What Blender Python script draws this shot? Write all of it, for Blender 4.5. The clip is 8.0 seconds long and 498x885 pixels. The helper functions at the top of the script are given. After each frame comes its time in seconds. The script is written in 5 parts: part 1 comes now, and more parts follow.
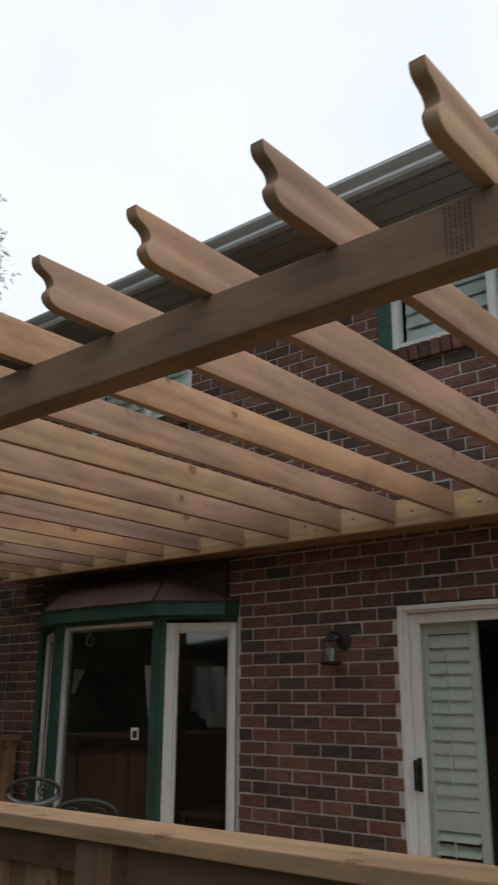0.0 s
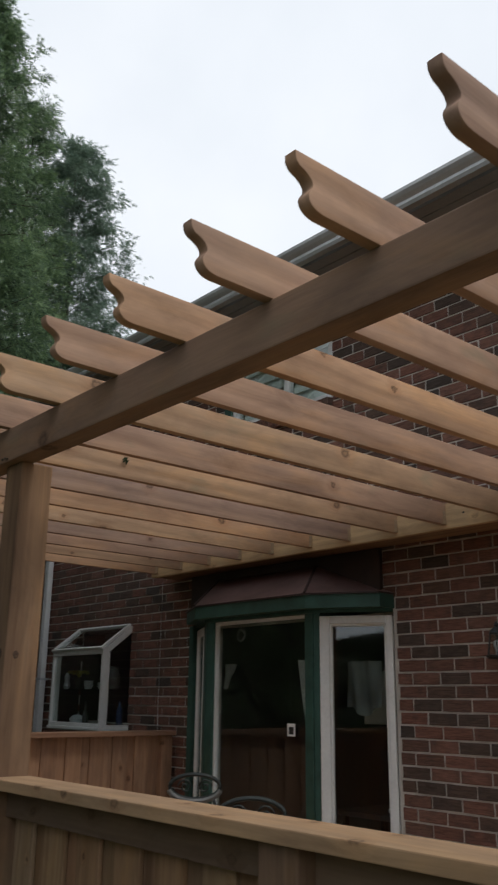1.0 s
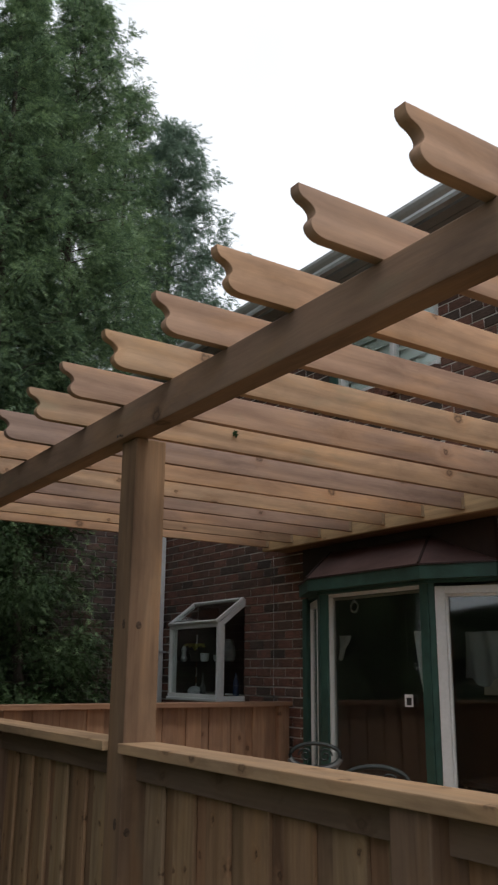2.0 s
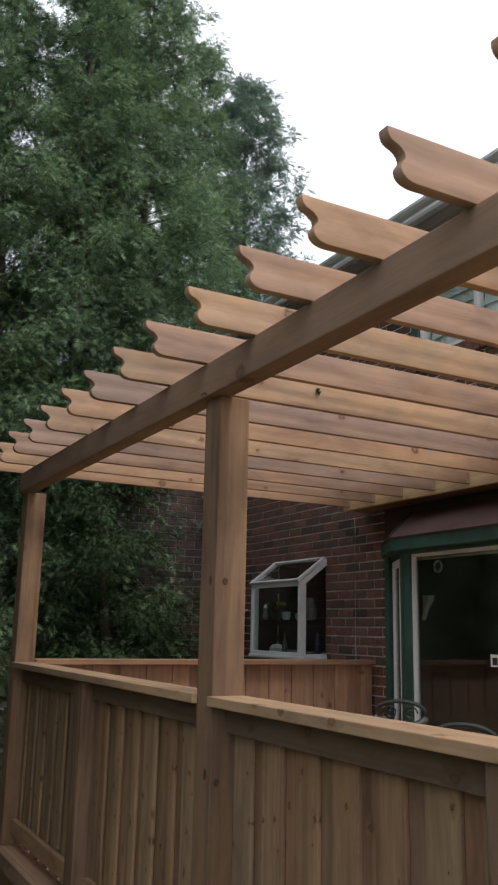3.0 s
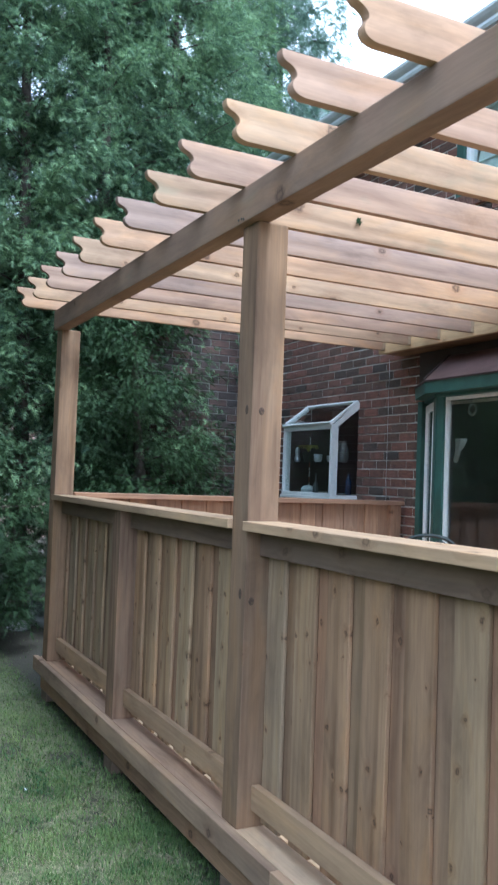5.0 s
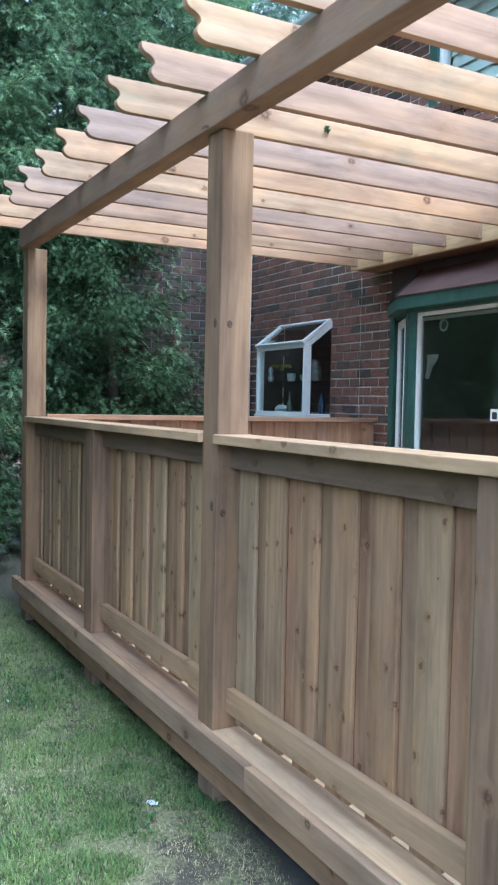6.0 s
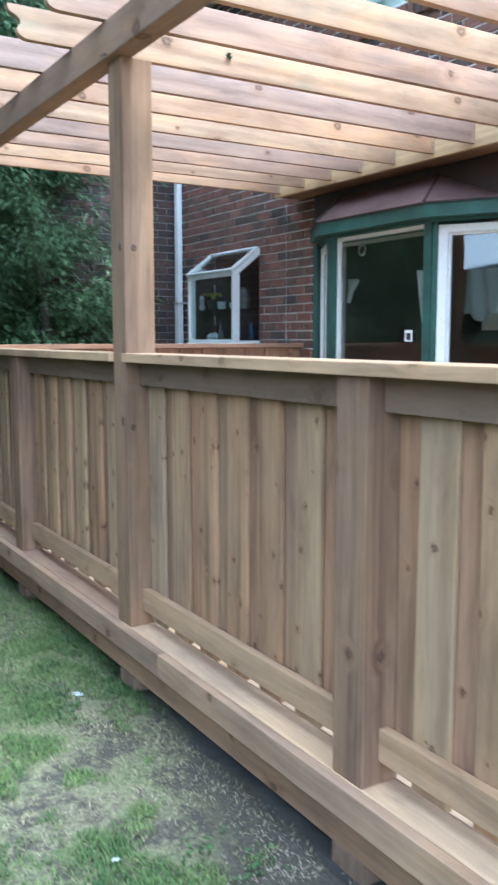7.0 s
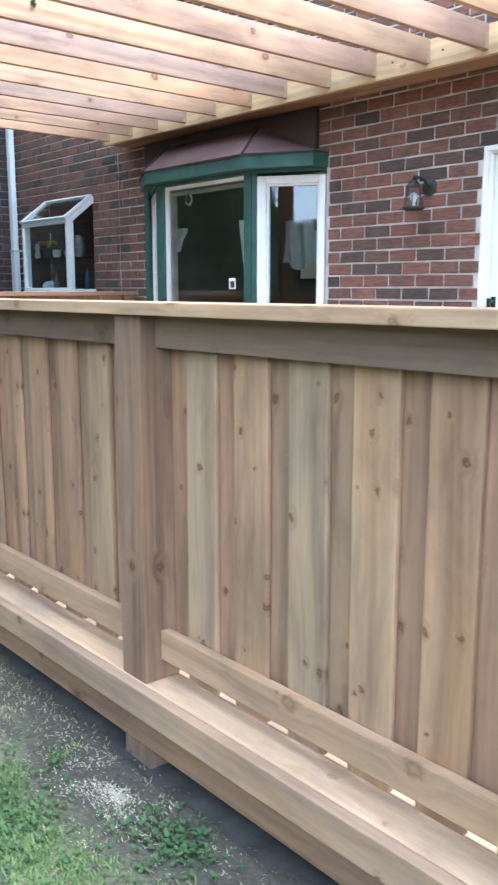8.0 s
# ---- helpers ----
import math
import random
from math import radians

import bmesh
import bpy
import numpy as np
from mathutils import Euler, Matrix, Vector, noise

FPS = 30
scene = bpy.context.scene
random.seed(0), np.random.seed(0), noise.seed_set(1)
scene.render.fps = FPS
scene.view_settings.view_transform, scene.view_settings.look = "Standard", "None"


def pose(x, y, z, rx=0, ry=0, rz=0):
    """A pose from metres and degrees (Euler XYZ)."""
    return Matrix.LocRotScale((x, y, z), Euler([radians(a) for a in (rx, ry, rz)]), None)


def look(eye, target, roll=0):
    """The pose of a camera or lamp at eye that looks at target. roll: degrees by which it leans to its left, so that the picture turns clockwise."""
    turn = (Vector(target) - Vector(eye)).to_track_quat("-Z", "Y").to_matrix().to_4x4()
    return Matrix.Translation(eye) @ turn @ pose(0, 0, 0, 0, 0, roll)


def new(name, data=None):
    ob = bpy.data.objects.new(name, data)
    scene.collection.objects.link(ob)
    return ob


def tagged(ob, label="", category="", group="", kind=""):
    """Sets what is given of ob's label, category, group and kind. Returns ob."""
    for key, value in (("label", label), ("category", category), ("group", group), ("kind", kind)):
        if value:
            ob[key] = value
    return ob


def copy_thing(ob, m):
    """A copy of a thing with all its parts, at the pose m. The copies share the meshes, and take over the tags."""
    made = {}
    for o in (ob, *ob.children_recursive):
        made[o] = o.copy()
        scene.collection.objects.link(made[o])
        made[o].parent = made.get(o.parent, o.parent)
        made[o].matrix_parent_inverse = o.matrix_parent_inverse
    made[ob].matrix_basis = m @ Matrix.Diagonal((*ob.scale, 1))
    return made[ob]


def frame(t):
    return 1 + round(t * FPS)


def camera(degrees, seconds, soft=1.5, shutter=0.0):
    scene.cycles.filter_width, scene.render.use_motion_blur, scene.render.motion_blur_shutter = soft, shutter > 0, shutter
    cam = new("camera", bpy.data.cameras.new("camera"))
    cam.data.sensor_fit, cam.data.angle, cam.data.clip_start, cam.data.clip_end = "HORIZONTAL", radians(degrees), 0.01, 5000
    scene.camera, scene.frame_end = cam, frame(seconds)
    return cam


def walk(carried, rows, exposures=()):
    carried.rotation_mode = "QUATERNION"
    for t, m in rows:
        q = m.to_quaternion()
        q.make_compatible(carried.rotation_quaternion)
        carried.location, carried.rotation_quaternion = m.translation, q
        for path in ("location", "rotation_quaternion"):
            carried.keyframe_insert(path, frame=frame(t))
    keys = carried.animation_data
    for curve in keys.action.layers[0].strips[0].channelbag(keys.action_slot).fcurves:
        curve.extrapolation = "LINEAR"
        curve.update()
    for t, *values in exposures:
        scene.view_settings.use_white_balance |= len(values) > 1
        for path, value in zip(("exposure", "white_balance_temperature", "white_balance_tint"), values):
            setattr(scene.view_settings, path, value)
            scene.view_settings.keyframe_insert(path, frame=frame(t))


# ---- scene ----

# Camera ------------------------------------------------------------------
cam = camera(32.5, 8.0, soft=2.1, shutter=0.3)
ROWS = [
    (0.0, 0.0065, 0.0070, 1.8079, 106.954, -0.381, 40.090),
    (0.5, -0.1243, 0.0797, 1.8044, 107.409, -0.845, 45.370),
    (1.0, -0.2128, 0.0848, 1.7958, 106.707, -0.639, 49.180),
    (1.5, -0.2351, 0.0837, 1.7795, 105.888, -0.667, 53.189),
    (2.0, -0.2475, 0.0684, 1.7757, 105.012, -0.539, 56.347),
    (3.5, -0.3119, 0.0548, 1.7471, 100.782, -1.733, 63.298),
    (4.0, -0.3329, 0.0589, 1.7307, 98.471, -1.831, 64.299),
    (4.5, -0.3338, 0.0559, 1.7067, 95.432, -2.190, 64.409),
    (6.0, -0.3069, 0.0773, 1.6343, 87.384, -1.185, 61.879),
    (6.5, -0.1949, 0.1220, 1.6155, 85.664, -0.329, 62.022),
    (7.0, 0.0108, 0.1202, 1.5704, 83.047, 0.052, 58.540),
    (7.5, 0.2011, 0.1399, 1.5546, 80.436, -0.204, 53.008),
    (8.0, 0.3791, 0.1662, 1.5449, 79.828, -0.010, 49.316),
]
EXPOSURES = [
    (0.0, 0.71, 6530, 10), (1.0, 0.64, 6530, 10), (2.0, 0.84, 6560, 11), (3.5, 1.64, 6120, 13),
    (4.0, 2.02, 5560, 9), (4.5, 2.36, 5170, 5), (6.0, 2.82, 4860, 1), (6.5, 2.88, 4830, 0), (7.0, 3.05, 4890, 2), (8.0, 3.29, 5070, 5),
]
walk(cam, [(t, pose(x, y, z, rx, ry, rz)) for t, x, y, z, rx, ry, rz in ROWS], EXPOSURES)

# Light: overcast sky with a weak, wide sun -----------------------------------
SUN_EL, SUN_AZ = 60.0, 85.0          # degrees; azimuth clockwise from +y
world = bpy.data.worlds.new("overcast")
scene.world = world
world.use_nodes = True
wn, wl = world.node_tree.nodes, world.node_tree.links
wn.clear()
w_out, w_bg = wn.new("ShaderNodeOutputWorld"), wn.new("ShaderNodeBackground")
w_sky, w_mix = wn.new("ShaderNodeTexSky"), wn.new("ShaderNodeMix")
w_sky.sky_type, w_sky.sun_disc = "NISHITA", False
w_sky.sun_elevation, w_sky.sun_rotation = radians(SUN_EL), radians(SUN_AZ)
w_mix.data_type = "RGBA"
w_co, w_no, w_ra = wn.new("ShaderNodeTexCoord"), wn.new("ShaderNodeTexNoise"), wn.new("ShaderNodeValToRGB")
w_no.inputs["Scale"].default_value, w_no.inputs["Detail"].default_value = 2.2, 5.0
w_ra.color_ramp.elements[0].position, w_ra.color_ramp.elements[0].color = 0.3, (5.3, 5.7, 6.15, 1)
w_ra.color_ramp.elements[1].position, w_ra.color_ramp.elements[1].color = 0.72, (6.7, 6.95, 7.25, 1)
wl.new(w_co.outputs["Generated"], w_no.inputs["Vector"])
wl.new(w_no.outputs["Fac"], w_ra.inputs["Fac"])
w_mix.inputs["Factor"].default_value = 0.9
wl.new(w_sky.outputs["Color"], w_mix.inputs["A"])
wl.new(w_ra.outputs["Color"], w_mix.inputs["B"])
wl.new(w_mix.outputs["Result"], w_bg.inputs["Color"])
w_bg.inputs["Strength"].default_value = 0.1
wl.new(w_bg.outputs["Background"], w_out.inputs["Surface"])
sun = new("sun", bpy.data.lights.new("sun", "SUN"))
sun.data.energy, sun.data.angle, sun.data.color = 0.85, radians(14), (1.0, 0.965, 0.91)
el, az = radians(SUN_EL), radians(SUN_AZ)
SUN_FROM = Vector((math.cos(el) * math.sin(az), math.cos(el) * math.cos(az), math.sin(el)))
sun.matrix_basis = look(SUN_FROM * 40, (0, 0, 0))

# Materials ---------------------------------------------------------------------


class Mat:
    """A node material with short ways to add nodes."""

    def __init__(self, name):
        self.m = bpy.data.materials.new(name)
        self.m.use_nodes = True
        self.t = self.m.node_tree
        self.bsdf = self.t.nodes["Principled BSDF"]
        self.out = self.t.nodes["Material Output"]

    def node(self, kind, **inputs):
        n = self.t.nodes.new(kind)
        for k, v in inputs.items():
            self.put(v, n.inputs[k.replace("_", " ")])
        return n

    def put(self, v, socket):
        if isinstance(v, bpy.types.NodeSocket):
            self.t.links.new(v, socket)
        else:
            socket.default_value = v

    def coords(self, which="Object"):
        return self.node("ShaderNodeTexCoord").outputs[which]

    def mapped(self, v, scale, shift=(0, 0, 0)):
        n = self.node("ShaderNodeMapping", Vector=v)
        self.put(scale, n.inputs["Scale"])
        self.put(shift, n.inputs["Location"])
        return n.outputs["Vector"]

    def noise(self, v, scale, detail=3.0, rough=0.55, distort=0.0):
        return self.node("ShaderNodeTexNoise", Vector=v, Scale=scale, Detail=detail, Roughness=rough, Distortion=distort).outputs["Fac"]

    def ramp(self, fac, stops, mode="LINEAR"):
        n = self.node("ShaderNodeValToRGB", Fac=fac)
        r = n.color_ramp
        r.interpolation = mode
        while len(r.elements) < len(stops):
            r.elements.new(0.5)
        for e, (p, c) in zip(r.elements, stops):
            e.position = p
            e.color = (c, c, c, 1) if isinstance(c, (int, float)) else (*c, 1)
        return n.outputs["Color"]

    def mix(self, a, b, fac=0.5, mode="MIX"):
        n = self.t.nodes.new("ShaderNodeMix")
        n.data_type, n.blend_type = "RGBA", mode
        self.put(fac, n.inputs["Factor"])
        for s, v in (("A", a), ("B", b)):
            self.put((*v, 1) if isinstance(v, tuple) and len(v) == 3 else v, n.inputs[s])
        return n.outputs["Result"]

    def math(self, op, a, b=0.0):
        n = self.t.nodes.new("ShaderNodeMath")
        n.operation = op
        self.put(a, n.inputs[0])
        self.put(b, n.inputs[1])
        return n.outputs[0]

    def vec(self, op, a, b):
        n = self.t.nodes.new("ShaderNodeVectorMath")
        n.operation = op
        self.put(a, n.inputs[0])
        self.put(b, n.inputs[1])
        return n.outputs[0]

    def random(self):
        return self.node("ShaderNodeObjectInfo").outputs["Random"]

    def island(self):
        return self.node("ShaderNodeNewGeometry").outputs["Random Per Island"]

    def finish(self, color, rough=0.7, bump=None, strength=0.3, distance=0.004, **more):
        self.put((*color, 1) if isinstance(color, tuple) and len(color) == 3 else color, self.bsdf.inputs["Base Color"])
        self.put(rough, self.bsdf.inputs["Roughness"])
        if bump is not None:
            b = self.node("ShaderNodeBump", Height=bump, Strength=strength, Distance=distance)
            self.put(b.outputs["Normal"], self.bsdf.inputs["Normal"])
        for k, v in more.items():
            self.put(v, self.bsdf.inputs[k.replace("_", " ")])
        return self.m


def wood(name, stops, contrast=0.35, knots=1.0, rough=0.72, green=0.0, bump=0.25, knot_scale=5.0, streaks=0.45, mottle=0.3, k_band=0.35, clear=0.60):
    """Sawn softwood, its grain along each board's own x."""
    k = Mat(name)
    rnd = k.random()
    shift = k.node("ShaderNodeCombineXYZ", X=k.math("MULTIPLY", rnd, 37.0), Y=k.math("MULTIPLY", rnd, 11.3), Z=k.math("MULTIPLY", rnd, 5.7)).outputs[0]
    co = k.vec("ADD", k.coords(), shift)
    sep = k.node("ShaderNodeSeparateXYZ", Vector=co)
    flat = k.node("ShaderNodeCombineXYZ", X=sep.outputs[0], Y=k.math("ADD", sep.outputs[1], sep.outputs[2])).outputs[0]
    # knots, and the grain that bends round them
    vor = k.t.nodes.new("ShaderNodeTexVoronoi")
    vor.voronoi_dimensions, vor.feature = "2D", "F1"
    wob = k.node("ShaderNodeCombineXYZ", X=k.math("MULTIPLY", k.math("SUBTRACT", k.noise(flat, 42.0, 2.0), 0.5), 0.030), Y=k.math("MULTIPLY", k.math("SUBTRACT", k.noise(k.mapped(flat, (1, 1, 1), (7, 3, 0)), 42.0, 2.0), 0.5), 0.030)).outputs[0]
    k.put(k.mapped(k.vec("ADD", flat, wob), (knot_scale * 0.8, knot_scale, 1.0)), vor.inputs["Vector"])
    k.put(1.0, vor.inputs["Scale"])
    tone = k.node("ShaderNodeSeparateColor", Color=vor.outputs["Color"])
    pick = k.math("GREATER_THAN", tone.outputs[0], clear)
    size = k.math("ADD", k.math("MULTIPLY", tone.outputs[1], 0.85), 0.35)
    far = k.math("DIVIDE", k.math("ADD", vor.outputs["Distance"], k.math("MULTIPLY", k.math("SUBTRACT", k.noise(flat, 95.0, 3.0), 0.5), 0.05)), size)
    halo = k.math("MULTIPLY", k.ramp(far, [(0.05, 1.0), (0.26, 0.0)]), pick)
    ring = k.math("MULTIPLY", k.ramp(far, [(0.0, 0.45), (0.03, 0.5), (0.046, 1.0), (0.062, 0.6), (0.10, 0.0)]), pick)
    bend = k.noise(k.mapped(co, (1.1, 3.0, 3.0)), 1.0, 2.0)
    push = k.math("ADD", bend, k.math("MULTIPLY", halo, 0.35))
    bent = k.vec("ADD", co, k.node("ShaderNodeCombineXYZ", Y=k.math("MULTIPLY", push, 0.05), Z=k.math("MULTIPLY", push, 0.08)).outputs[0])
    rings = k.noise(k.mapped(bent, (0.45, 17.0, 17.0)), 1.0, 2.0, 0.5)
    fine = k.noise(k.mapped(bent, (4.0, 110.0, 110.0)), 1.0, 2.0, 0.6)
    base = k.ramp(k.math("FRACT", k.math("MULTIPLY", rnd, 7.31)), stops)
    col = k.mix(base, k.ramp(rings, [(0.3, (1.0 - contrast, 1.0 - contrast * 1.08, 1.0 - contrast * 1.12)), (0.5, 1.0), (0.72, 1.0 + contrast * 0.3)]), 1.0, "MULTIPLY")
    col = k.mix(col, k.ramp(fine, [(0.3, 0.9), (0.65, 1.05)]), 0.7, "MULTIPLY")
    blotch = k.noise(k.mapped(co, (2.2, 6.5, 6.5), (3, 1, 7)), 1.0, 5.0, 0.66, 0.6)
    col = k.mix(col, k.ramp(blotch, [(0.3, (0.70, 0.68, 0.67)), (0.48, (0.96, 0.95, 0.94)), (0.66, (1.12, 1.10, 1.06))]), 0.85, "MULTIPLY")
    streak = k.noise(k.mapped(bent, (0.6, 42.0, 42.0), (2, 8, 4)), 1.0, 3.0, 0.6)
    col = k.mix(col, k.ramp(streak, [(0.32, (0.74, 0.71, 0.69)), (0.5, 1.0), (0.68, (1.12, 1.10, 1.05))]), streaks, "MULTIPLY")
    wide = k.noise(k.mapped(co, (0.7, 1.4, 1.4), (5, 2, 1)), 1.0, 3.0)
    col = k.mix(col, k.ramp(wide, [(0.35, (0.80, 0.80, 0.82)), (0.62, (1.07, 1.04, 1.0))]), 0.7, "MULTIPLY")
    patch = k.noise(k.mapped(co, (1.6, 7.0, 7.0), (1, 6, 3)), 1.0, 4.0, 0.6, 0.8)
    col = k.mix(col, k.ramp(patch, [(0.34, (0.82, 0.80, 0.81)), (0.5, (0.98, 0.97, 0.96)), (0.66, (1.10, 1.03, 0.91))]), mottle, "MULTIPLY")
    band = k.noise(k.mapped(bent, (0.5, 15.0, 15.0), (4, 9, 2)), 1.0, 2.0, 0.55)
    col = k.mix(col, k.ramp(band, [(0.36, (0.76, 0.73, 0.70)), (0.5, (0.99, 0.98, 0.97)), (0.64, (1.13, 1.12, 1.10))]), k_band, "MULTIPLY")
    if green:
        g = k.noise(k.mapped(co, (2.6, 8.0, 8.0), (9, 4, 2)), 1.0, 3.0)
        col = k.mix(col, (0.17, 0.19, 0.13), k.math("MULTIPLY", k.ramp(g, [(0.62, 0.0), (0.76, 1.0)]), green))
    col = k.mix(col, (0.80, 0.66, 0.54), k.math("MULTIPLY", halo, 0.5 * knots), "MULTIPLY")
    col = k.mix(col, (0.055, 0.034, 0.024), k.math("MULTIPLY", ring, 0.85 * knots))
    height = k.math("ADD", k.math("MULTIPLY", fine, 0.5), k.math("ADD", k.math("MULTIPLY", rings, 0.5), k.math("MULTIPLY", halo, 0.4)))
    return k.finish(col, rough, height, bump, 0.003, Specular_IOR_Level=0.25)


RAFTER_TONES = {
    "yellow": wood("wood_rafter_yellow", [(0.0, (0.480, 0.325, 0.212)), (0.5, (0.460, 0.308, 0.200)), (1.0, (0.500, 0.342, 0.224))], 0.09, 1.0, 0.7, 0.4, 0.2, 3.4, 0.16, 1.0),
    "pink": wood("wood_rafter_pink", [(0.0, (0.425, 0.282, 0.204)), (0.5, (0.400, 0.266, 0.196)), (1.0, (0.448, 0.297, 0.212))], 0.09, 1.0, 0.7, 0.4, 0.2, 3.4, 0.16, 1.0),
    "grey": wood("wood_rafter_grey", [(0.0, (0.375, 0.266, 0.214)), (1.0, (0.400, 0.277, 0.217))], 0.09, 1.0, 0.7, 0.3, 0.2, 3.4, 0.16, 1.0),
    "orange": wood("wood_rafter_orange", [(0.0, (0.490, 0.315, 0.205)), (1.0, (0.515, 0.332, 0.214))], 0.09, 1.0, 0.7, 0.3, 0.2, 3.4, 0.16, 1.0),
}
WOOD_POST = wood("wood_post", [(0.0, (0.300, 0.192, 0.118)), (0.5, (0.268, 0.172, 0.108)), (1.0, (0.322, 0.200, 0.122))], 0.20, 1.0, 0.75, 0.12, 0.3, 4.6, 0.55, 0.9, 0.6)
WOOD_SHORT_POST = wood("wood_short_post", [(0.0, (0.232, 0.152, 0.103)), (1.0, (0.250, 0.160, 0.108))], 0.24, 1.0, 0.78, 0.15, 0.3, 4.2, 0.9, 0.9, 0.8)
WOOD_BEAM = wood("wood_beam", [(0.0, (0.272, 0.184, 0.132)), (1.0, (0.292, 0.196, 0.140))], 0.06, 0.9, 0.75, 0.25, 0.2, 3.0, 0.12, 0.9)
# Darker than the boards: the cap's shade is put into this colour.
WOOD_DARKENED = wood("wood_darkened", [(0.0, (0.186, 0.130, 0.095)), (1.0, (0.206, 0.143, 0.102))], 0.20, 0.6, 0.78, 0.06, 0.2, 3.0, 0.3, 0.5)
WOOD_BOARD = wood("wood_board", [(0.0, (0.395, 0.258, 0.155)), (0.2, (0.342, 0.248, 0.164)), (0.4, (0.410, 0.290, 0.182)), (0.6, (0.350, 0.220, 0.134)), (0.8, (0.372, 0.272, 0.180)), (1.0, (0.400, 0.258, 0.152))], 0.12, 1.0, 0.78, 0.10, 0.25, 9.5, 0.4, 1.0, 0.9, 0.48)
# Browner boards, also darkened to stand in for shade in the recess.
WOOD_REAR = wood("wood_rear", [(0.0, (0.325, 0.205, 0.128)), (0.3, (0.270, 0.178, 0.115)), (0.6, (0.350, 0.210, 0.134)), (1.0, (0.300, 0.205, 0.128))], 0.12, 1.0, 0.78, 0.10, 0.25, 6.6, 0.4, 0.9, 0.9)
WOOD_CAP = wood("wood_cap", [(0.0, (0.47, 0.32, 0.195)), (1.0, (0.43, 0.29, 0.18))], 0.14, 0.8, 0.7, 0.12, 0.25, 5.0, 0.35, 0.6)
WOOD_DECK = wood("wood_deck", [(0.0, (0.585, 0.425, 0.283)), (0.5, (0.54, 0.382, 0.25)), (1.0, (0.60, 0.44, 0.293))], 0.10, 0.5, 0.72, 0.05, 0.2, 4.0, 0.25, 0.6)
WOOD_PINK = wood("wood_pink", [(0.0, (0.36, 0.238, 0.165)), (1.0, (0.38, 0.25, 0.172))], 0.16, 0.6, 0.74, 0.05, 0.2, 4.0, 0.4, 0.6)
WOOD_RIM = wood("wood_rim", [(0.0, (0.385, 0.265, 0.180)), (1.0, (0.350, 0.240, 0.164))], 0.16, 0.9, 0.75, 0.1, 0.25, 4.0, 0.4, 0.8)
WOOD_LOWRAIL = wood("wood_low_rail", [(0.0, (0.47, 0.315, 0.190)), (1.0, (0.43, 0.285, 0.175))], 0.14, 0.6, 0.75, 0.03, 0.25, 3.6, 0.4, 0.7)
WOOD_LEDGER = wood("wood_ledger", [(0.0, (0.57, 0.41, 0.235)), (1.0, (0.55, 0.40, 0.235))], 0.1, 0.5, 0.7)
WOOD_SIDE = wood("wood_side", [(0.0, (0.37, 0.218, 0.138)), (0.5, (0.43, 0.268, 0.175)), (1.0, (0.33, 0.195, 0.126))], 0.18, 0.8, 0.75, 0.0, 0.25, 5.0, 0.45, 0.6)


def brick_material(name, single, stops):
    k = Mat(name)
    rnd = k.random() if single else k.island()
    co = k.vec("ADD", k.coords(), k.node("ShaderNodeCombineXYZ", X=k.math("MULTIPLY", rnd, 31.0), Z=k.math("MULTIPLY", rnd, 17.0)).outputs[0])
    base = k.ramp(k.math("FRACT", k.math("MULTIPLY", rnd, 13.7)), stops)
    rough_face = k.noise(k.mapped(co, (10.0, 10.0, 90.0)), 1.0, 4.0, 0.65, 0.8)
    blotch = k.noise(co, 9.0, 3.0)
    col = k.mix(base, k.ramp(rough_face, [(0.35, 0.58), (0.6, 1.22)]), 0.85, "MULTIPLY")
    col = k.mix(col, (0.055, 0.045, 0.042), k.math("MULTIPLY", k.ramp(blotch, [(0.5, 0.0), (0.72, 1.0)]), 0.6))
    pale = k.noise(co, 38.0, 4.0, 0.7)
    col = k.mix(col, (0.42, 0.33, 0.30), k.math("MULTIPLY", k.ramp(pale, [(0.62, 0.0), (0.78, 1.0)]), 0.3))
    return k.finish(col, 0.88, k.math("ADD", rough_face, k.math("MULTIPLY", pale, 0.4)), 0.75, 0.006, Specular_IOR_Level=0.2)


RED_MIX = [(0.0, (0.072, 0.057, 0.049)), (0.14, (0.098, 0.069, 0.056)), (0.26, (0.135, 0.081, 0.061)), (0.36, (0.180, 0.088, 0.065)), (0.5, (0.215, 0.102, 0.075)), (0.62, (0.152, 0.086, 0.065)), (0.74, (0.232, 0.120, 0.090)), (0.86, (0.190, 0.092, 0.069)), (1.0, (0.112, 0.076, 0.060))]
# Dark side-wall brick; shade from the cedars is also put into these tones.
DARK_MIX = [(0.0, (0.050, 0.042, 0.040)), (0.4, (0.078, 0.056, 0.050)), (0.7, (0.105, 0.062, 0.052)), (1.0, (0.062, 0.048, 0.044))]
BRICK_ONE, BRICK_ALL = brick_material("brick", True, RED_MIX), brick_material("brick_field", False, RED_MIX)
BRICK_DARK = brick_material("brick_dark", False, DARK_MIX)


def plain(name, color, rough=0.6, vary=0.12, scale=6.0, bump=0.0, **more):
    k = Mat(name)
    n = k.noise(k.coords(), scale, 5.0, 0.62)
    f = k.noise(k.coords(), scale * 14, 3.0)
    lo, hi = tuple(c * (1 - vary * 1.6) for c in color), tuple(min(1.0, c * (1 + vary)) for c in color)
    col = k.ramp(n, [(0.3, lo), (0.7, hi)])
    col = k.mix(col, k.ramp(f, [(0.3, 0.9), (0.7, 1.05)]), 0.6, "MULTIPLY")
    return k.finish(col, rough, f if bump else None, bump, 0.002, **more)


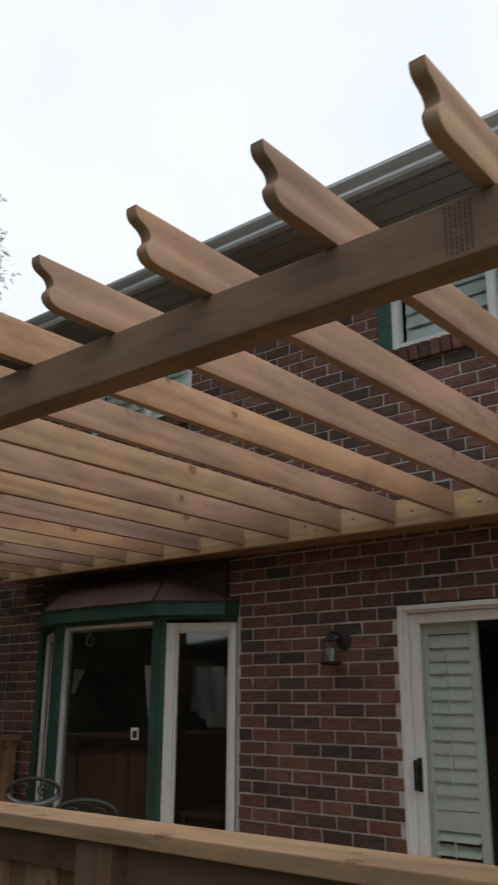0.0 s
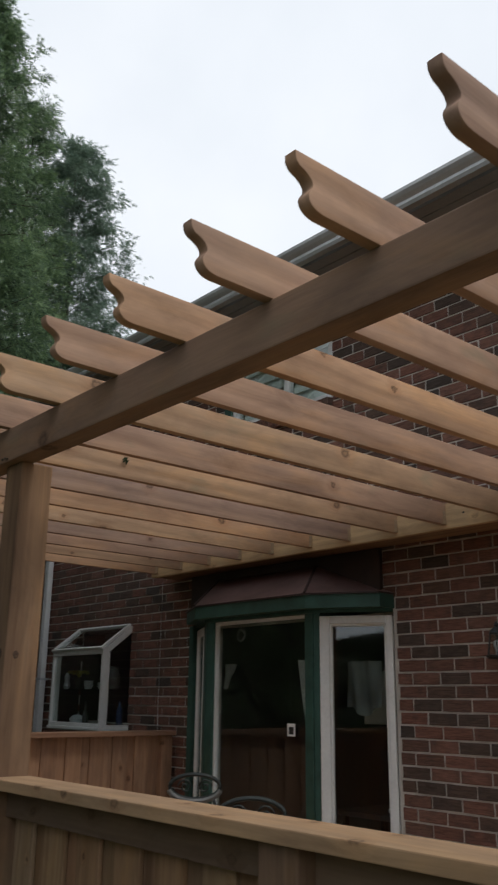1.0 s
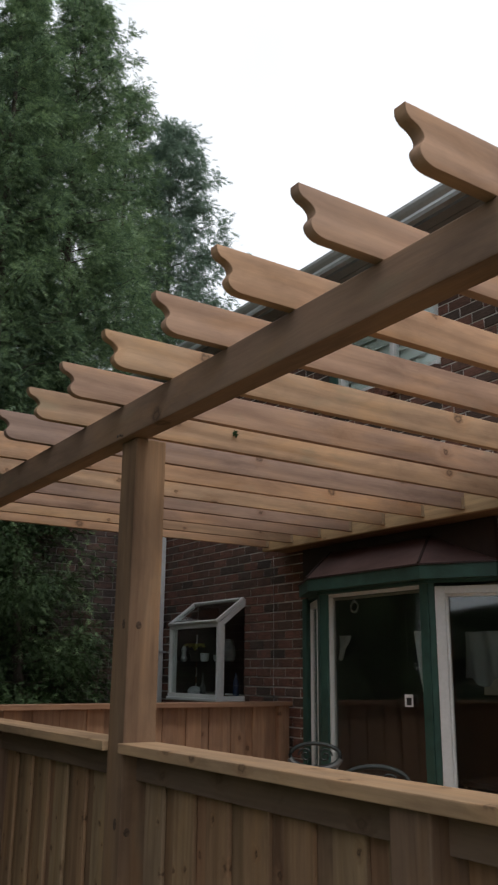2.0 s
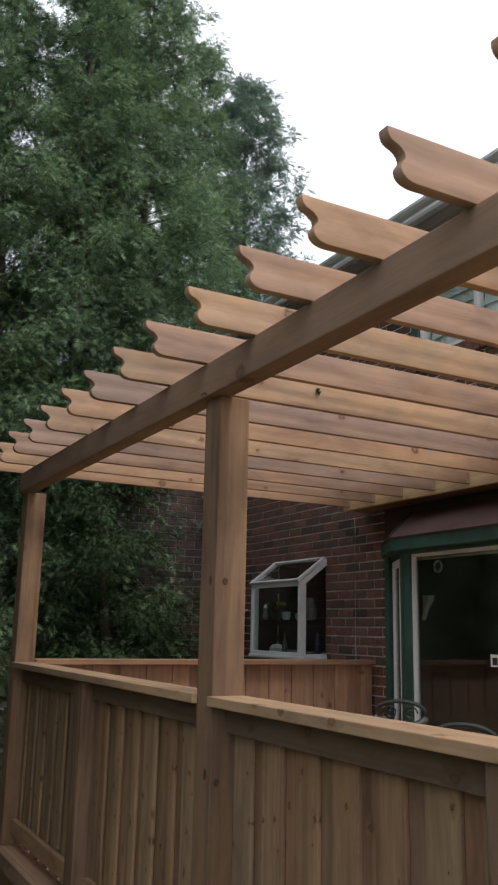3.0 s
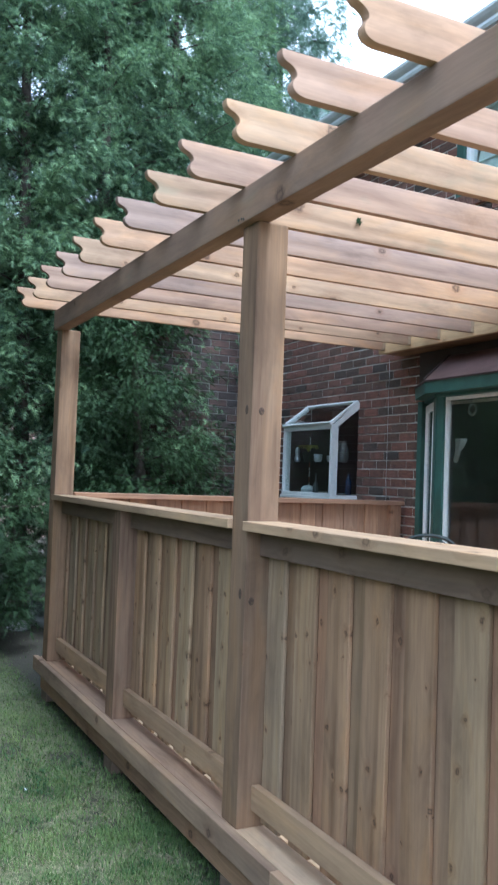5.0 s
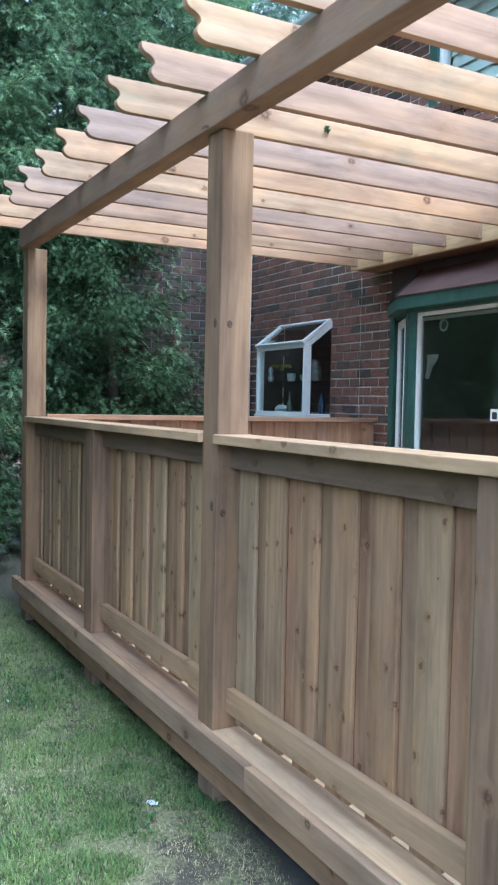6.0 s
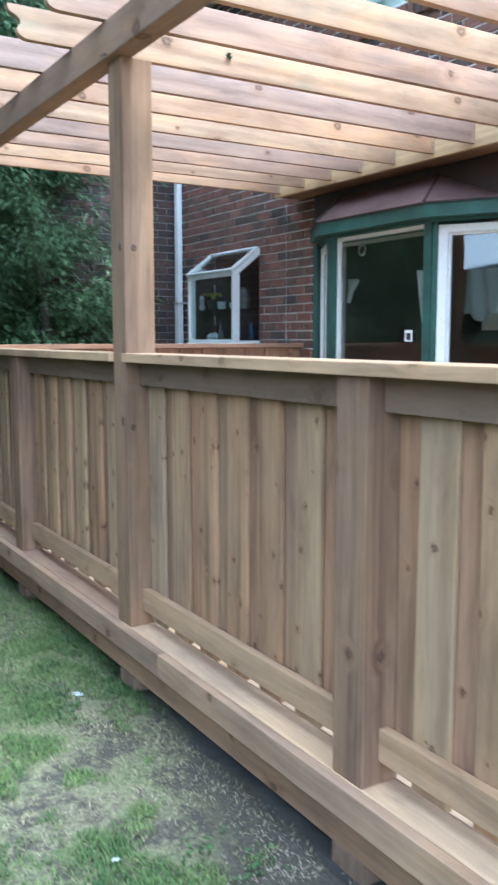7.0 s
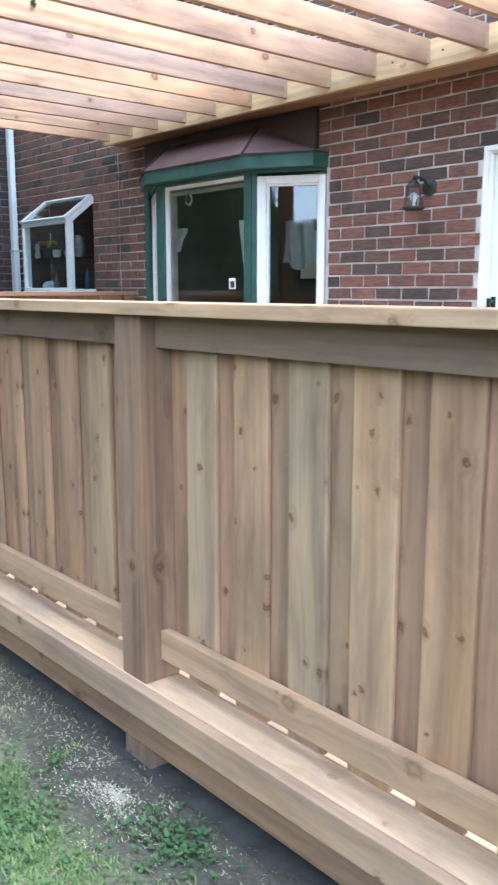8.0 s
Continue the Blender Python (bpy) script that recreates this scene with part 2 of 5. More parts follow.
MORTAR = plain("mortar", (0.60, 0.56, 0.51), 0.95, 0.2, 5.0, 0.5)
# Mortar of the side wall, lowered in colour for the same shade.
MORTAR_DARK = plain("darkened_mortar", (0.22, 0.20, 0.185), 0.95, 0.25, 5.0, 0.5)
WHITE_PAINT = plain("white_vinyl", (0.78, 0.78, 0.76), 0.4, 0.05, 3.0)
GREEN_PAINT = plain("green_paint", (0.032, 0.090, 0.070), 0.5, 0.22, 5.0, 0.1)
BROWN_TRIM = plain("brown_trim", (0.045, 0.028, 0.024), 0.6, 0.25, 4.0, 0.1)
COPPER = plain("weathered_copper", (0.205, 0.125, 0.115), 0.42, 0.25, 3.0, 0.1, Metallic=0.35)
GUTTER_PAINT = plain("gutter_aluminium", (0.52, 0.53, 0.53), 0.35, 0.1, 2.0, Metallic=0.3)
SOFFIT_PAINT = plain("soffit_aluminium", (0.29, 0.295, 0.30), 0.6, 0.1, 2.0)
DARK_IRON = plain("dark_iron", (0.050, 0.052, 0.055), 0.5, 0.3, 14.0, 0.2, Metallic=0.6)
GREEN_IRON = plain("green_iron", (0.028, 0.034, 0.032), 0.45, 0.3, 12.0, 0.2, Metallic=0.4)
BRIGHT_IRON = plain("pale_iron", (0.16, 0.16, 0.155), 0.5, 0.25, 14.0, 0.2, Metallic=0.3)
BLACK_PLASTIC = plain("black_plastic", (0.02, 0.018, 0.016), 0.4, 0.1, 8.0)
# Warm tint: the reflection of the surrounding wood is put into the zinc.
ZINC = plain("zinc_plate", (0.40, 0.30, 0.20), 0.5, 0.15, 20.0, Metallic=0.3)
BRIGHT_STEEL = plain("bolt_steel", (0.55, 0.56, 0.58), 0.3, 0.1, 20.0, Metallic=1.0)
SHUTTER_PAINT = plain("shutter_paint", (0.78, 0.79, 0.74), 0.5, 0.05, 3.0)
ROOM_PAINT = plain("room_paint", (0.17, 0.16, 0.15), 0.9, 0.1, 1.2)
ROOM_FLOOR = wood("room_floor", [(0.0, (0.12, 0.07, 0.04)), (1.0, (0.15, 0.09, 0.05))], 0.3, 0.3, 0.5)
SHEER = plain("sheer_cloth", (0.26, 0.27, 0.26), 0.9, 0.06, 9.0, 0.2)
CURTAIN = plain("white_cloth", (0.72, 0.72, 0.69), 0.9, 0.06, 9.0, 0.2)
BLIND = plain("blind_slat", (0.72, 0.75, 0.72), 0.6, 0.08, 3.0)
PAPER = plain("paper", (0.55, 0.57, 0.58), 0.8, 0.06, 5.0)
SHINGLE = plain("roof_shingle", (0.075, 0.068, 0.064), 0.95, 0.3, 7.0, 0.5)
STONE = plain("field_stone", (0.23, 0.22, 0.21), 0.9, 0.3, 5.0, 0.6)
PINK_BRICK = plain("far_pink_brick", (0.46, 0.31, 0.26), 0.9, 0.2, 3.0, 0.3)
BLUE_GLASS = plain("blue_plastic", (0.016, 0.04, 0.11), 0.25, 0.1, 4.0)
YELLOW_LEAF = plain("yellow_leaf", (0.36, 0.31, 0.05), 0.6, 0.2, 12.0)
KNOT = plain("dark_knot", (0.085, 0.048, 0.028), 0.8, 0.45, 90.0, 0.4)
INK = plain("stamp_ink", (0.12, 0.085, 0.06), 0.8, 0.2, 30.0)


def glass_pane(name, tint):
    k = Mat(name)
    clear = k.t.nodes.new("ShaderNodeBsdfTransparent")
    gloss = k.t.nodes.new("ShaderNodeBsdfGlossy")
    both = k.t.nodes.new("ShaderNodeMixShader")
    k.put((*tint, 1), clear.inputs["Color"])
    k.put(0.03, gloss.inputs["Roughness"])
    n = k.node("ShaderNodeBump", Height=k.noise(k.coords(), 2.0, 1.0), Strength=0.05, Distance=0.01)
    k.put(n.outputs["Normal"], gloss.inputs["Normal"])
    facing = k.t.nodes.new("ShaderNodeLayerWeight")
    facing.inputs["Blend"].default_value = 0.5
    k.put(k.math("ADD", k.math("MULTIPLY", k.math("POWER", facing.outputs["Facing"], 5.0), 0.7), 0.065), both.inputs[0])
    k.put(clear.outputs[0], both.inputs[1])
    k.put(gloss.outputs[0], both.inputs[2])
    k.put(both.outputs[0], k.out.inputs["Surface"])
    return k.m


GLASS = glass_pane("window_glass", (0.93, 0.96, 0.95))


def leaf_material(name, dark, light, trans=0.25):
    k = Mat(name)
    r = k.island()
    big, tuft = k.noise(k.coords(), 1.1, 3.0, 0.6), k.noise(k.coords(), 5.5, 2.0, 0.6)
    f = k.math("ADD", k.math("MULTIPLY", r, 0.25), k.math("ADD", k.math("MULTIPLY", big, 0.35), k.math("MULTIPLY", tuft, 0.40)))
    col = k.ramp(f, [(0.30, dark), (0.52, tuple((a + b) / 2 for a, b in zip(dark, light))), (0.72, light)])
    k.finish(col, 0.6, None, 0, 0, Specular_IOR_Level=0.25)
    tr = k.t.nodes.new("ShaderNodeBsdfTranslucent")
    mx = k.t.nodes.new("ShaderNodeMixShader")
    k.put(col, tr.inputs["Color"])
    k.put(trans, mx.inputs[0])
    k.put(k.bsdf.outputs[0], mx.inputs[1])
    k.put(tr.outputs[0], mx.inputs[2])
    k.put(mx.outputs[0], k.out.inputs["Surface"])
    return k.m


CEDAR_LEAF = leaf_material("cedar_leaf", (0.027, 0.061, 0.049), (0.30, 0.425, 0.205), 0.38)
# Dark leaf: shade deep inside and low under the cedars is in its colour.
DARK_LEAF = leaf_material("dark_leaf", (0.014, 0.032, 0.018), (0.085, 0.140, 0.050), 0.25)
FAR_LEAF = leaf_material("far_leaf", (0.085, 0.14, 0.115), (0.225, 0.30, 0.205), 0.46)
GRASS_LEAF = leaf_material("grass_leaf", (0.034, 0.082, 0.027), (0.225, 0.285, 0.095), 0.3)
STRAW_LEAF = leaf_material("straw_leaf", (0.17, 0.148, 0.088), (0.43, 0.372, 0.225), 0.15)
SHAVING = leaf_material("shaving", (0.30, 0.26, 0.19), (0.50, 0.45, 0.35), 0.1)
# Kept dark so the unseen hedge bounces little light back.
HEDGE_LEAF = leaf_material("hedge_leaf", (0.034, 0.044, 0.028), (0.066, 0.080, 0.050), 0.1)
WEED_LEAF = leaf_material("weed_leaf", (0.035, 0.078, 0.030), (0.10, 0.155, 0.06), 0.3)
BARK = plain("bark", (0.075, 0.058, 0.046), 0.95, 0.35, 9.0, 0.8)


def soil_material():
    k = Mat("lawn_soil")
    co = k.coords()
    big, mid, fine = k.noise(co, 0.55, 4.0, 0.6), k.noise(co, 3.2, 5.0, 0.65), k.noise(co, 70.0, 4.0, 0.75)
    tuft = k.noise(co, 24.0, 4.0, 0.7, 0.6)
    soil = k.ramp(fine, [(0.32, (0.046, 0.041, 0.033)), (0.68, (0.088, 0.078, 0.060))])
    thatch = k.ramp(fine, [(0.32, (0.110, 0.098, 0.062)), (0.68, (0.29, 0.258, 0.165))])
    grass = k.ramp(fine, [(0.32, (0.030, 0.052, 0.020)), (0.68, (0.135, 0.165, 0.062))])
    col = k.mix(soil, thatch, k.ramp(k.math("ADD", k.math("MULTIPLY", mid, 0.6), k.math("MULTIPLY", tuft, 0.4)), [(0.44, 0.0), (0.54, 1.0)]))
    # a worn, dry patch beside the deck
    off = k.mapped(co, (1.0, 1.9, 0.0), (2.75, -2.15, 0.0))
    away = k.node("ShaderNodeVectorMath", Vector=off)
    away.operation = "LENGTH"
    dry = k.ramp(k.math("ADD", away.outputs["Value"], k.math("MULTIPLY", k.math("SUBTRACT", mid, 0.5), 1.6)), [(0.25, 1.0), (0.95, 0.0)])
    cover = k.math("ADD", k.math("MULTIPLY", big, 0.35), k.math("ADD", k.math("MULTIPLY", mid, 0.3), k.math("MULTIPLY", tuft, 0.35)))
    cover = k.math("SUBTRACT", cover, k.math("MULTIPLY", dry, 0.075))
    col = k.mix(col, grass, k.ramp(cover, [(0.43, 0.0), (0.60, 0.9)]))
    # trodden bare ground along the deck
    sep = k.node("ShaderNodeSeparateXYZ", Vector=co)
    near = k.math("ADD", sep.outputs[1], k.math("ADD", k.math("MULTIPLY", k.math("SUBTRACT", mid, 0.5), 0.9), k.math("MULTIPLY", k.math("SUBTRACT", tuft, 0.5), 0.7)))
    along = k.math("MULTIPLY", k.ramp(k.math("DIVIDE", k.math("ADD", sep.outputs[0], 3.4), 2.0), [(0.25, 0.0), (0.75, 1.0)]), 0.34)
    bare = k.ramp(k.math("SUBTRACT", k.math("ADD", near, along), 1.0), [(0.52, 0.0), (0.66, 1.0)])
    col = k.mix(col, soil, bare)
    return k.finish(col, 0.95, k.math("ADD", fine, mid), 0.7, 0.015, Specular_IOR_Level=0.15)


SOIL = soil_material()
DIRT = plain("bare_dirt", (0.048, 0.044, 0.040), 0.95, 0.35, 7.0, 0.8)

# Mesh helpers -----------------------------------------------------------------------
PLACED = {}


def thing(name, at, label, category, group="", kind=""):
    ob = new(name)
    ob.empty_display_size = 0.1
    ob.matrix_basis = Matrix.Translation(at)
    PLACED[ob] = ob.matrix_basis.copy()
    return tagged(ob, label, category, group, kind)


def to_mesh(name, bm, material):
    me = bpy.data.meshes.new(name)
    bm.normal_update()
    bm.to_mesh(me)
    bm.free()
    me.materials.append(material)
    return me


def attach(ob, m, parent):
    ob.matrix_basis = m
    PLACED[ob] = m.copy()
    if parent is not None:
        ob.parent = parent
        ob.matrix_parent_inverse = PLACED[parent].inverted()
    return ob


def part(name, bm, material, parent=None, label="", m=None, smooth=False):
    """Links a bmesh or a mesh as one object under a thing or a part."""
    me = bm if isinstance(bm, bpy.types.Mesh) else to_mesh(name, bm, material)
    if smooth:
        me.shade_smooth()
        me.set_sharp_from_angle(angle=radians(38))
    ob = new(name, me)
    attach(ob, m if m is not None else Matrix(), parent)
    return tagged(ob, label)


def box(bm, x0, x1, y0, y1, z0, z1):
    v = [bm.verts.new(p) for p in ((x0, y0, z0), (x1, y0, z0), (x1, y1, z0), (x0, y1, z0), (x0, y0, z1), (x1, y0, z1), (x1, y1, z1), (x0, y1, z1))]
    for f in ((3, 2, 1, 0), (4, 5, 6, 7), (0, 1, 5, 4), (1, 2, 6, 5), (2, 3, 7, 6), (3, 0, 4, 7)):
        bm.faces.new([v[i] for i in f])
    return v


def boxes(*dims):
    bm = bmesh.new()
    for d in dims:
        box(bm, *d)
    return bm


def bevelled(bm, width, segments=1):
    bmesh.ops.bevel(bm, geom=list(bm.edges), offset=width, segments=segments, profile=0.6, affect="EDGES")
    return bm


BARS = {}


def bar_mesh(length, w, h, material, bevel=0.004):
    """A bevelled length of timber along x, centred, slightly uneven."""
    key = (round(length, 3), round(w, 3), round(h, 3), material.name)
    if key not in BARS:
        bm = boxes((-length / 2, length / 2, -w / 2, w / 2, -h / 2, h / 2))
        bevelled(bm, bevel, 2)
        BARS[key] = to_mesh("timber", bm, material)
    return BARS[key]


ALONG_X = Matrix()
ALONG_Y = Matrix.Rotation(radians(90), 4, "Z")
ALONG_Z = Matrix.Rotation(radians(-90), 4, "Y")


def timber(name, x0, x1, y0, y1, z0, z1, material, parent, label="", bevel=0.004, spin=0.0):
    """A timber filling that box, its grain along the longest side."""
    dx, dy, dz = x1 - x0, y1 - y0, z1 - z0
    c = Matrix.Translation(((x0 + x1) / 2, (y0 + y1) / 2, (z0 + z1) / 2))
    if dx >= dy and dx >= dz:
        me, r = bar_mesh(dx, dy, dz, material, bevel), ALONG_X
    elif dy >= dz:
        me, r = bar_mesh(dy, dx, dz, material, bevel), ALONG_Y
    else:
        me, r = bar_mesh(dz, dy, dx, material, bevel), ALONG_Z
    return part(name, me, material, parent, label, c @ r @ Matrix.Rotation(spin, 4, "X"))


def tube(bm, pts, radii, sides=8, closed=False):
    """A tube along pts."""
    pts = [Vector(p) for p in pts]
    if isinstance(radii, (int, float)):
        radii = [radii] * len(pts)
    rings, n = [], len(pts)
    up = Vector((0, 0, 1))
    for i, p in enumerate(pts):
        a = pts[(i - 1) % n] if closed or i > 0 else p
        b = pts[(i + 1) % n] if closed or i < n - 1 else p
        d = (b - a).normalized()
        s = d.cross(up)
        s = s.normalized() if s.length > 1e-4 else Vector((1, 0, 0))
        u = s.cross(d).normalized()
        rings.append([bm.verts.new(p + radii[i] * (math.cos(q) * s + math.sin(q) * u)) for q in (2 * math.pi * j / sides for j in range(sides))])
    for i in range(n if closed else n - 1):
        a, b = rings[i], rings[(i + 1) % n]
        for j in range(sides):
            bm.faces.new((a[j], a[(j + 1) % sides], b[(j + 1) % sides], b[j]))
    if not closed:
        bm.faces.new(rings[0][::-1])
        bm.faces.new(rings[-1])
    return bm


def turned(bm, profile, at=(0, 0, 0), sides=16):
    """A turned form: rings of (radius, z) about a vertical axis."""
    rings = []
    for r, z in profile:
        rings.append([bm.verts.new((at[0] + max(r, 0.0004) * math.cos(2 * math.pi * j / sides), at[1] + max(r, 0.0004) * math.sin(2 * math.pi * j / sides), at[2] + z)) for j in range(sides)])
    for a, b in zip(rings, rings[1:]):
        for j in range(sides):
            bm.faces.new((a[j], a[(j + 1) % sides], b[(j + 1) % sides], b[j]))
    bm.faces.new(rings[0][::-1])
    bm.faces.new(rings[-1])
    return bm


def extruded(bm, outline, x0, x1):
    """A (y, z) outline drawn out along x."""
    a = [bm.verts.new((x0, y, z)) for y, z in outline]
    b = [bm.verts.new((x1, y, z)) for y, z in outline]
    bm.faces.new(a)
    bm.faces.new(b[::-1])
    for i in range(len(a)):
        j = (i + 1) % len(a)
        bm.faces.new((a[j], a[i], b[i], b[j]))
    bmesh.ops.recalc_face_normals(bm, faces=bm.faces)
    return bm


def from_arrays(name, verts, faces, material):
    me = bpy.data.meshes.new(name)
    me.from_pydata(verts.tolist() if hasattr(verts, "tolist") else verts, [], faces.tolist() if hasattr(faces, "tolist") else faces)
    me.materials.append(material)
    return me

# Setting: ground ------------------------------------------------------------------------
W = 4.78                     # outer face of the house's brickwork
DECK = 0.30                  # top of the deck boards
COURSE, BRICK_L, BED_0, PERP_0 = 0.0842, 0.2297, 2.0626, -3.7519


def ground_height(x, y):
    return 0.018 * noise.noise(Vector((x * 0.9, y * 0.9, 3.1))) + 0.006 * noise.noise(Vector((x * 5.0, y * 5.0, 1.7)))


def ground():
    bm = bmesh.new()
    near = [i * 0.25 for i in range(-60, 25)]
    xs = [-900.0, -200.0, -60.0, -28.0] + near + [12.0, 40.0, 200.0, 900.0]
    ys = [-900.0, -200.0, -60.0, -20.0, -9.0] + [i * 0.25 for i in range(-24, 48)] + [20.0, 60.0, 200.0, 900.0]
    grid = [[bm.verts.new((x, y, ground_height(x, y) if abs(x) < 16 and abs(y) < 13 else 0.0)) for y in ys] for x in xs]
    for i in range(len(xs) - 1):
        for j in range(len(ys) - 1):
            bm.faces.new((grid[i][j], grid[i + 1][j], grid[i + 1][j + 1], grid[i][j + 1]))
    ob = part("ground", bm, SOIL, smooth=True)
    return tagged(ob, "patchy lawn with worn bare soil beside a wooden deck", "lawn", kind="structure")


ground()


def bare_strip():
    """Bare trodden soil along the foot of the deck."""
    bm = bmesh.new()
    xs = [-7.0 + 0.1 * i for i in range(90)]
    rows = []
    for x in xs:
        back = 0.12 * max(0.0, min(1.0, (-2.8 - x) / 0.7))
        bulge = math.exp(-((x + 1.75) / 0.42) ** 2)
        edge = 1.60 + back - 0.05 * bulge + 0.05 * noise.noise(Vector((x * 1.9, 2.0, 0.0))) + 0.08 * noise.noise(Vector((x * 6.0, 4.0, 0.0)))
        rows.append([bm.verts.new((x, y, ground_height(x, y) + 0.004)) for y in (edge, edge + 0.05, edge + 0.12, 2.0, 2.3)])
    for a, b in zip(rows, rows[1:]):
        for j in range(4):
            bm.faces.new((a[j], b[j], b[j + 1], a[j + 1]))
    return tagged(part("bare_soil", bm, DIRT, smooth=True), "strip of dark bare soil under the edge of the deck", "soil", kind="structure")


bare_strip()

# Setting: house shell -------------------------------------------------------------------------
# openings in the long wall: x0, x1, z0, z1
BAY_L, BAY_R, BAY_FRONT = -6.33, -4.13, 4.48
OPEN_BAY = (BAY_L, BAY_R, 0.715, 2.40)
OPEN_DOOR = (-2.805, -1.0, 0.30, BED_0 + 4 * COURSE + 0.005)
OPEN_GARDEN = (-8.34, -7.41, BED_0 - 6 * COURSE - 0.005, BED_0 + 5 * COURSE + 0.005)
OPEN_UP_R = (-2.85, -1.10, BED_0 + 24 * COURSE + 0.03, 5.00)
OPEN_UP_L = (-6.02, -4.66, BED_0 + 24 * COURSE + 0.03, 5.00)
OPENINGS = (OPEN_BAY, OPEN_DOOR, OPEN_GARDEN, OPEN_UP_R, OPEN_UP_L)
WALL_X0, WALL_X1, WALL_TOP = -9.2, 3.4, 5.10


def wall_boxes(bm, u0, u1, z0, z1, holes, face, depth, along="x"):
    us = sorted({u0, u1, *(h[0] for h in holes), *(h[1] for h in holes)})
    zs = sorted({z0, z1, *(h[2] for h in holes), *(h[3] for h in holes)})
    for a, b in zip(us, us[1:]):
        for c, d in zip(zs, zs[1:]):
            if any(h[0] < (a + b) / 2 < h[1] and h[2] < (c + d) / 2 < h[3] for h in holes):
                continue
            if along == "x":
                box(bm, a, b, face, face + depth, c, d)
            else:
                box(bm, face - depth, face, a, b, c, d)
    return bm


house_wall = part("wall_house", wall_boxes(bmesh.new(), WALL_X0, WALL_X1, 0.0, WALL_TOP, OPENINGS, W + 0.007, 0.26), MORTAR)
tagged(house_wall, "red and dark brown brick house wall with pale mortar joints", "wall", kind="structure")
WING_X, WING_Y0, WING_TOP = -9.2, 3.1, 4.4
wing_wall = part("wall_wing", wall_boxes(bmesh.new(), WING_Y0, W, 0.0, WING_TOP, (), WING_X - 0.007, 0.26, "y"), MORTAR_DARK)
tagged(wing_wall, "dark brick side wall, cedar shade put into its colour", "wall", kind="structure")
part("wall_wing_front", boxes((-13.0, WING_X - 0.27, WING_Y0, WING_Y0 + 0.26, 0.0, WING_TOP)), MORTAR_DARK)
tagged(bpy.data.objects["wall_wing_front"], "plain side wall hidden by cedars", "wall", kind="structure")

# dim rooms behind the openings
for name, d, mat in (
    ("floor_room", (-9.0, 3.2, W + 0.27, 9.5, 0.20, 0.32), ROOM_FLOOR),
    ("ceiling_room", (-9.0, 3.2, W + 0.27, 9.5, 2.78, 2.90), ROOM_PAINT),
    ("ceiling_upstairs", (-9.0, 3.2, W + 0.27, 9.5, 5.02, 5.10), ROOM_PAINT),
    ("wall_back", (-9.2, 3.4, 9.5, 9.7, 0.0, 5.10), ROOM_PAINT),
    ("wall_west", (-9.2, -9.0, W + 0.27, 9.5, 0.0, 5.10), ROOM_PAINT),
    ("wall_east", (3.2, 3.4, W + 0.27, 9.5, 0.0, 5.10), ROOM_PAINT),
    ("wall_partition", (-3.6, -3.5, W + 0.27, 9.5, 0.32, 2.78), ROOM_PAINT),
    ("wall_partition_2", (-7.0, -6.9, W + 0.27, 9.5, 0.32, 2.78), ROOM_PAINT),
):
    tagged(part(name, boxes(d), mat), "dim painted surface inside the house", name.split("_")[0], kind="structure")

# eaves: soffit, gutter and roof
EAVE = 4.33
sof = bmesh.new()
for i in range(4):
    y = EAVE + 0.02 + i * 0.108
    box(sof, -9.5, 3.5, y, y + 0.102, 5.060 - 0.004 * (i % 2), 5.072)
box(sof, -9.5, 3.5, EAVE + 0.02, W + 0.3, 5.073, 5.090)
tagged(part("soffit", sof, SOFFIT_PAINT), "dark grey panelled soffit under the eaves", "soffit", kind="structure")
gut = extruded(bmesh.new(), [(EAVE, 5.070), (EAVE - 0.055, 5.070), (EAVE - 0.065, 5.095), (EAVE - 0.06, 5.123), (EAVE - 0.085, 5.150), (EAVE - 0.10, 5.177), (EAVE - 0.10, 5.202), (EAVE - 0.088, 5.205), (EAVE - 0.088, 5.189), (EAVE, 5.189)], -9.6, 3.6)
tagged(part("gutter", gut, GUTTER_PAINT), "pale grey aluminium gutter along the eaves", "gutter", kind="structure")
roof = extruded(bmesh.new(), [(EAVE - 0.03, 5.209), (9.8, 7.6), (9.8, 7.5), (EAVE - 0.03, 5.192)], -9.6, 3.6)
tagged(part("roof", roof, SHINGLE), "dark shingle roof above the eaves", "roof", kind="structure")

# Windows and door --------------------------------------------------------------------------------


def frame_bm(x0, x1, z0, z1, y0, y1, wide):
    """A rectangular frame in the x-z plane."""
    return boxes((x0, x0 + wide, y0, y1, z0, z1), (x1 - wide, x1, y0, y1, z0, z1), (x0 + wide, x1 - wide, y0, y1, z0, z0 + wide), (x0 + wide, x1 - wide, y0, y1, z1 - wide, z1))


def pane_bm(x0, x1, z0, z1, y):
    return boxes((x0, x1, y, y + 0.005, z0, z1))


def pane(name, bm, parent, m=None):
    ob = part(name, bm, GLASS, parent, "", m)
    ob.visible_shadow = False
    return ob


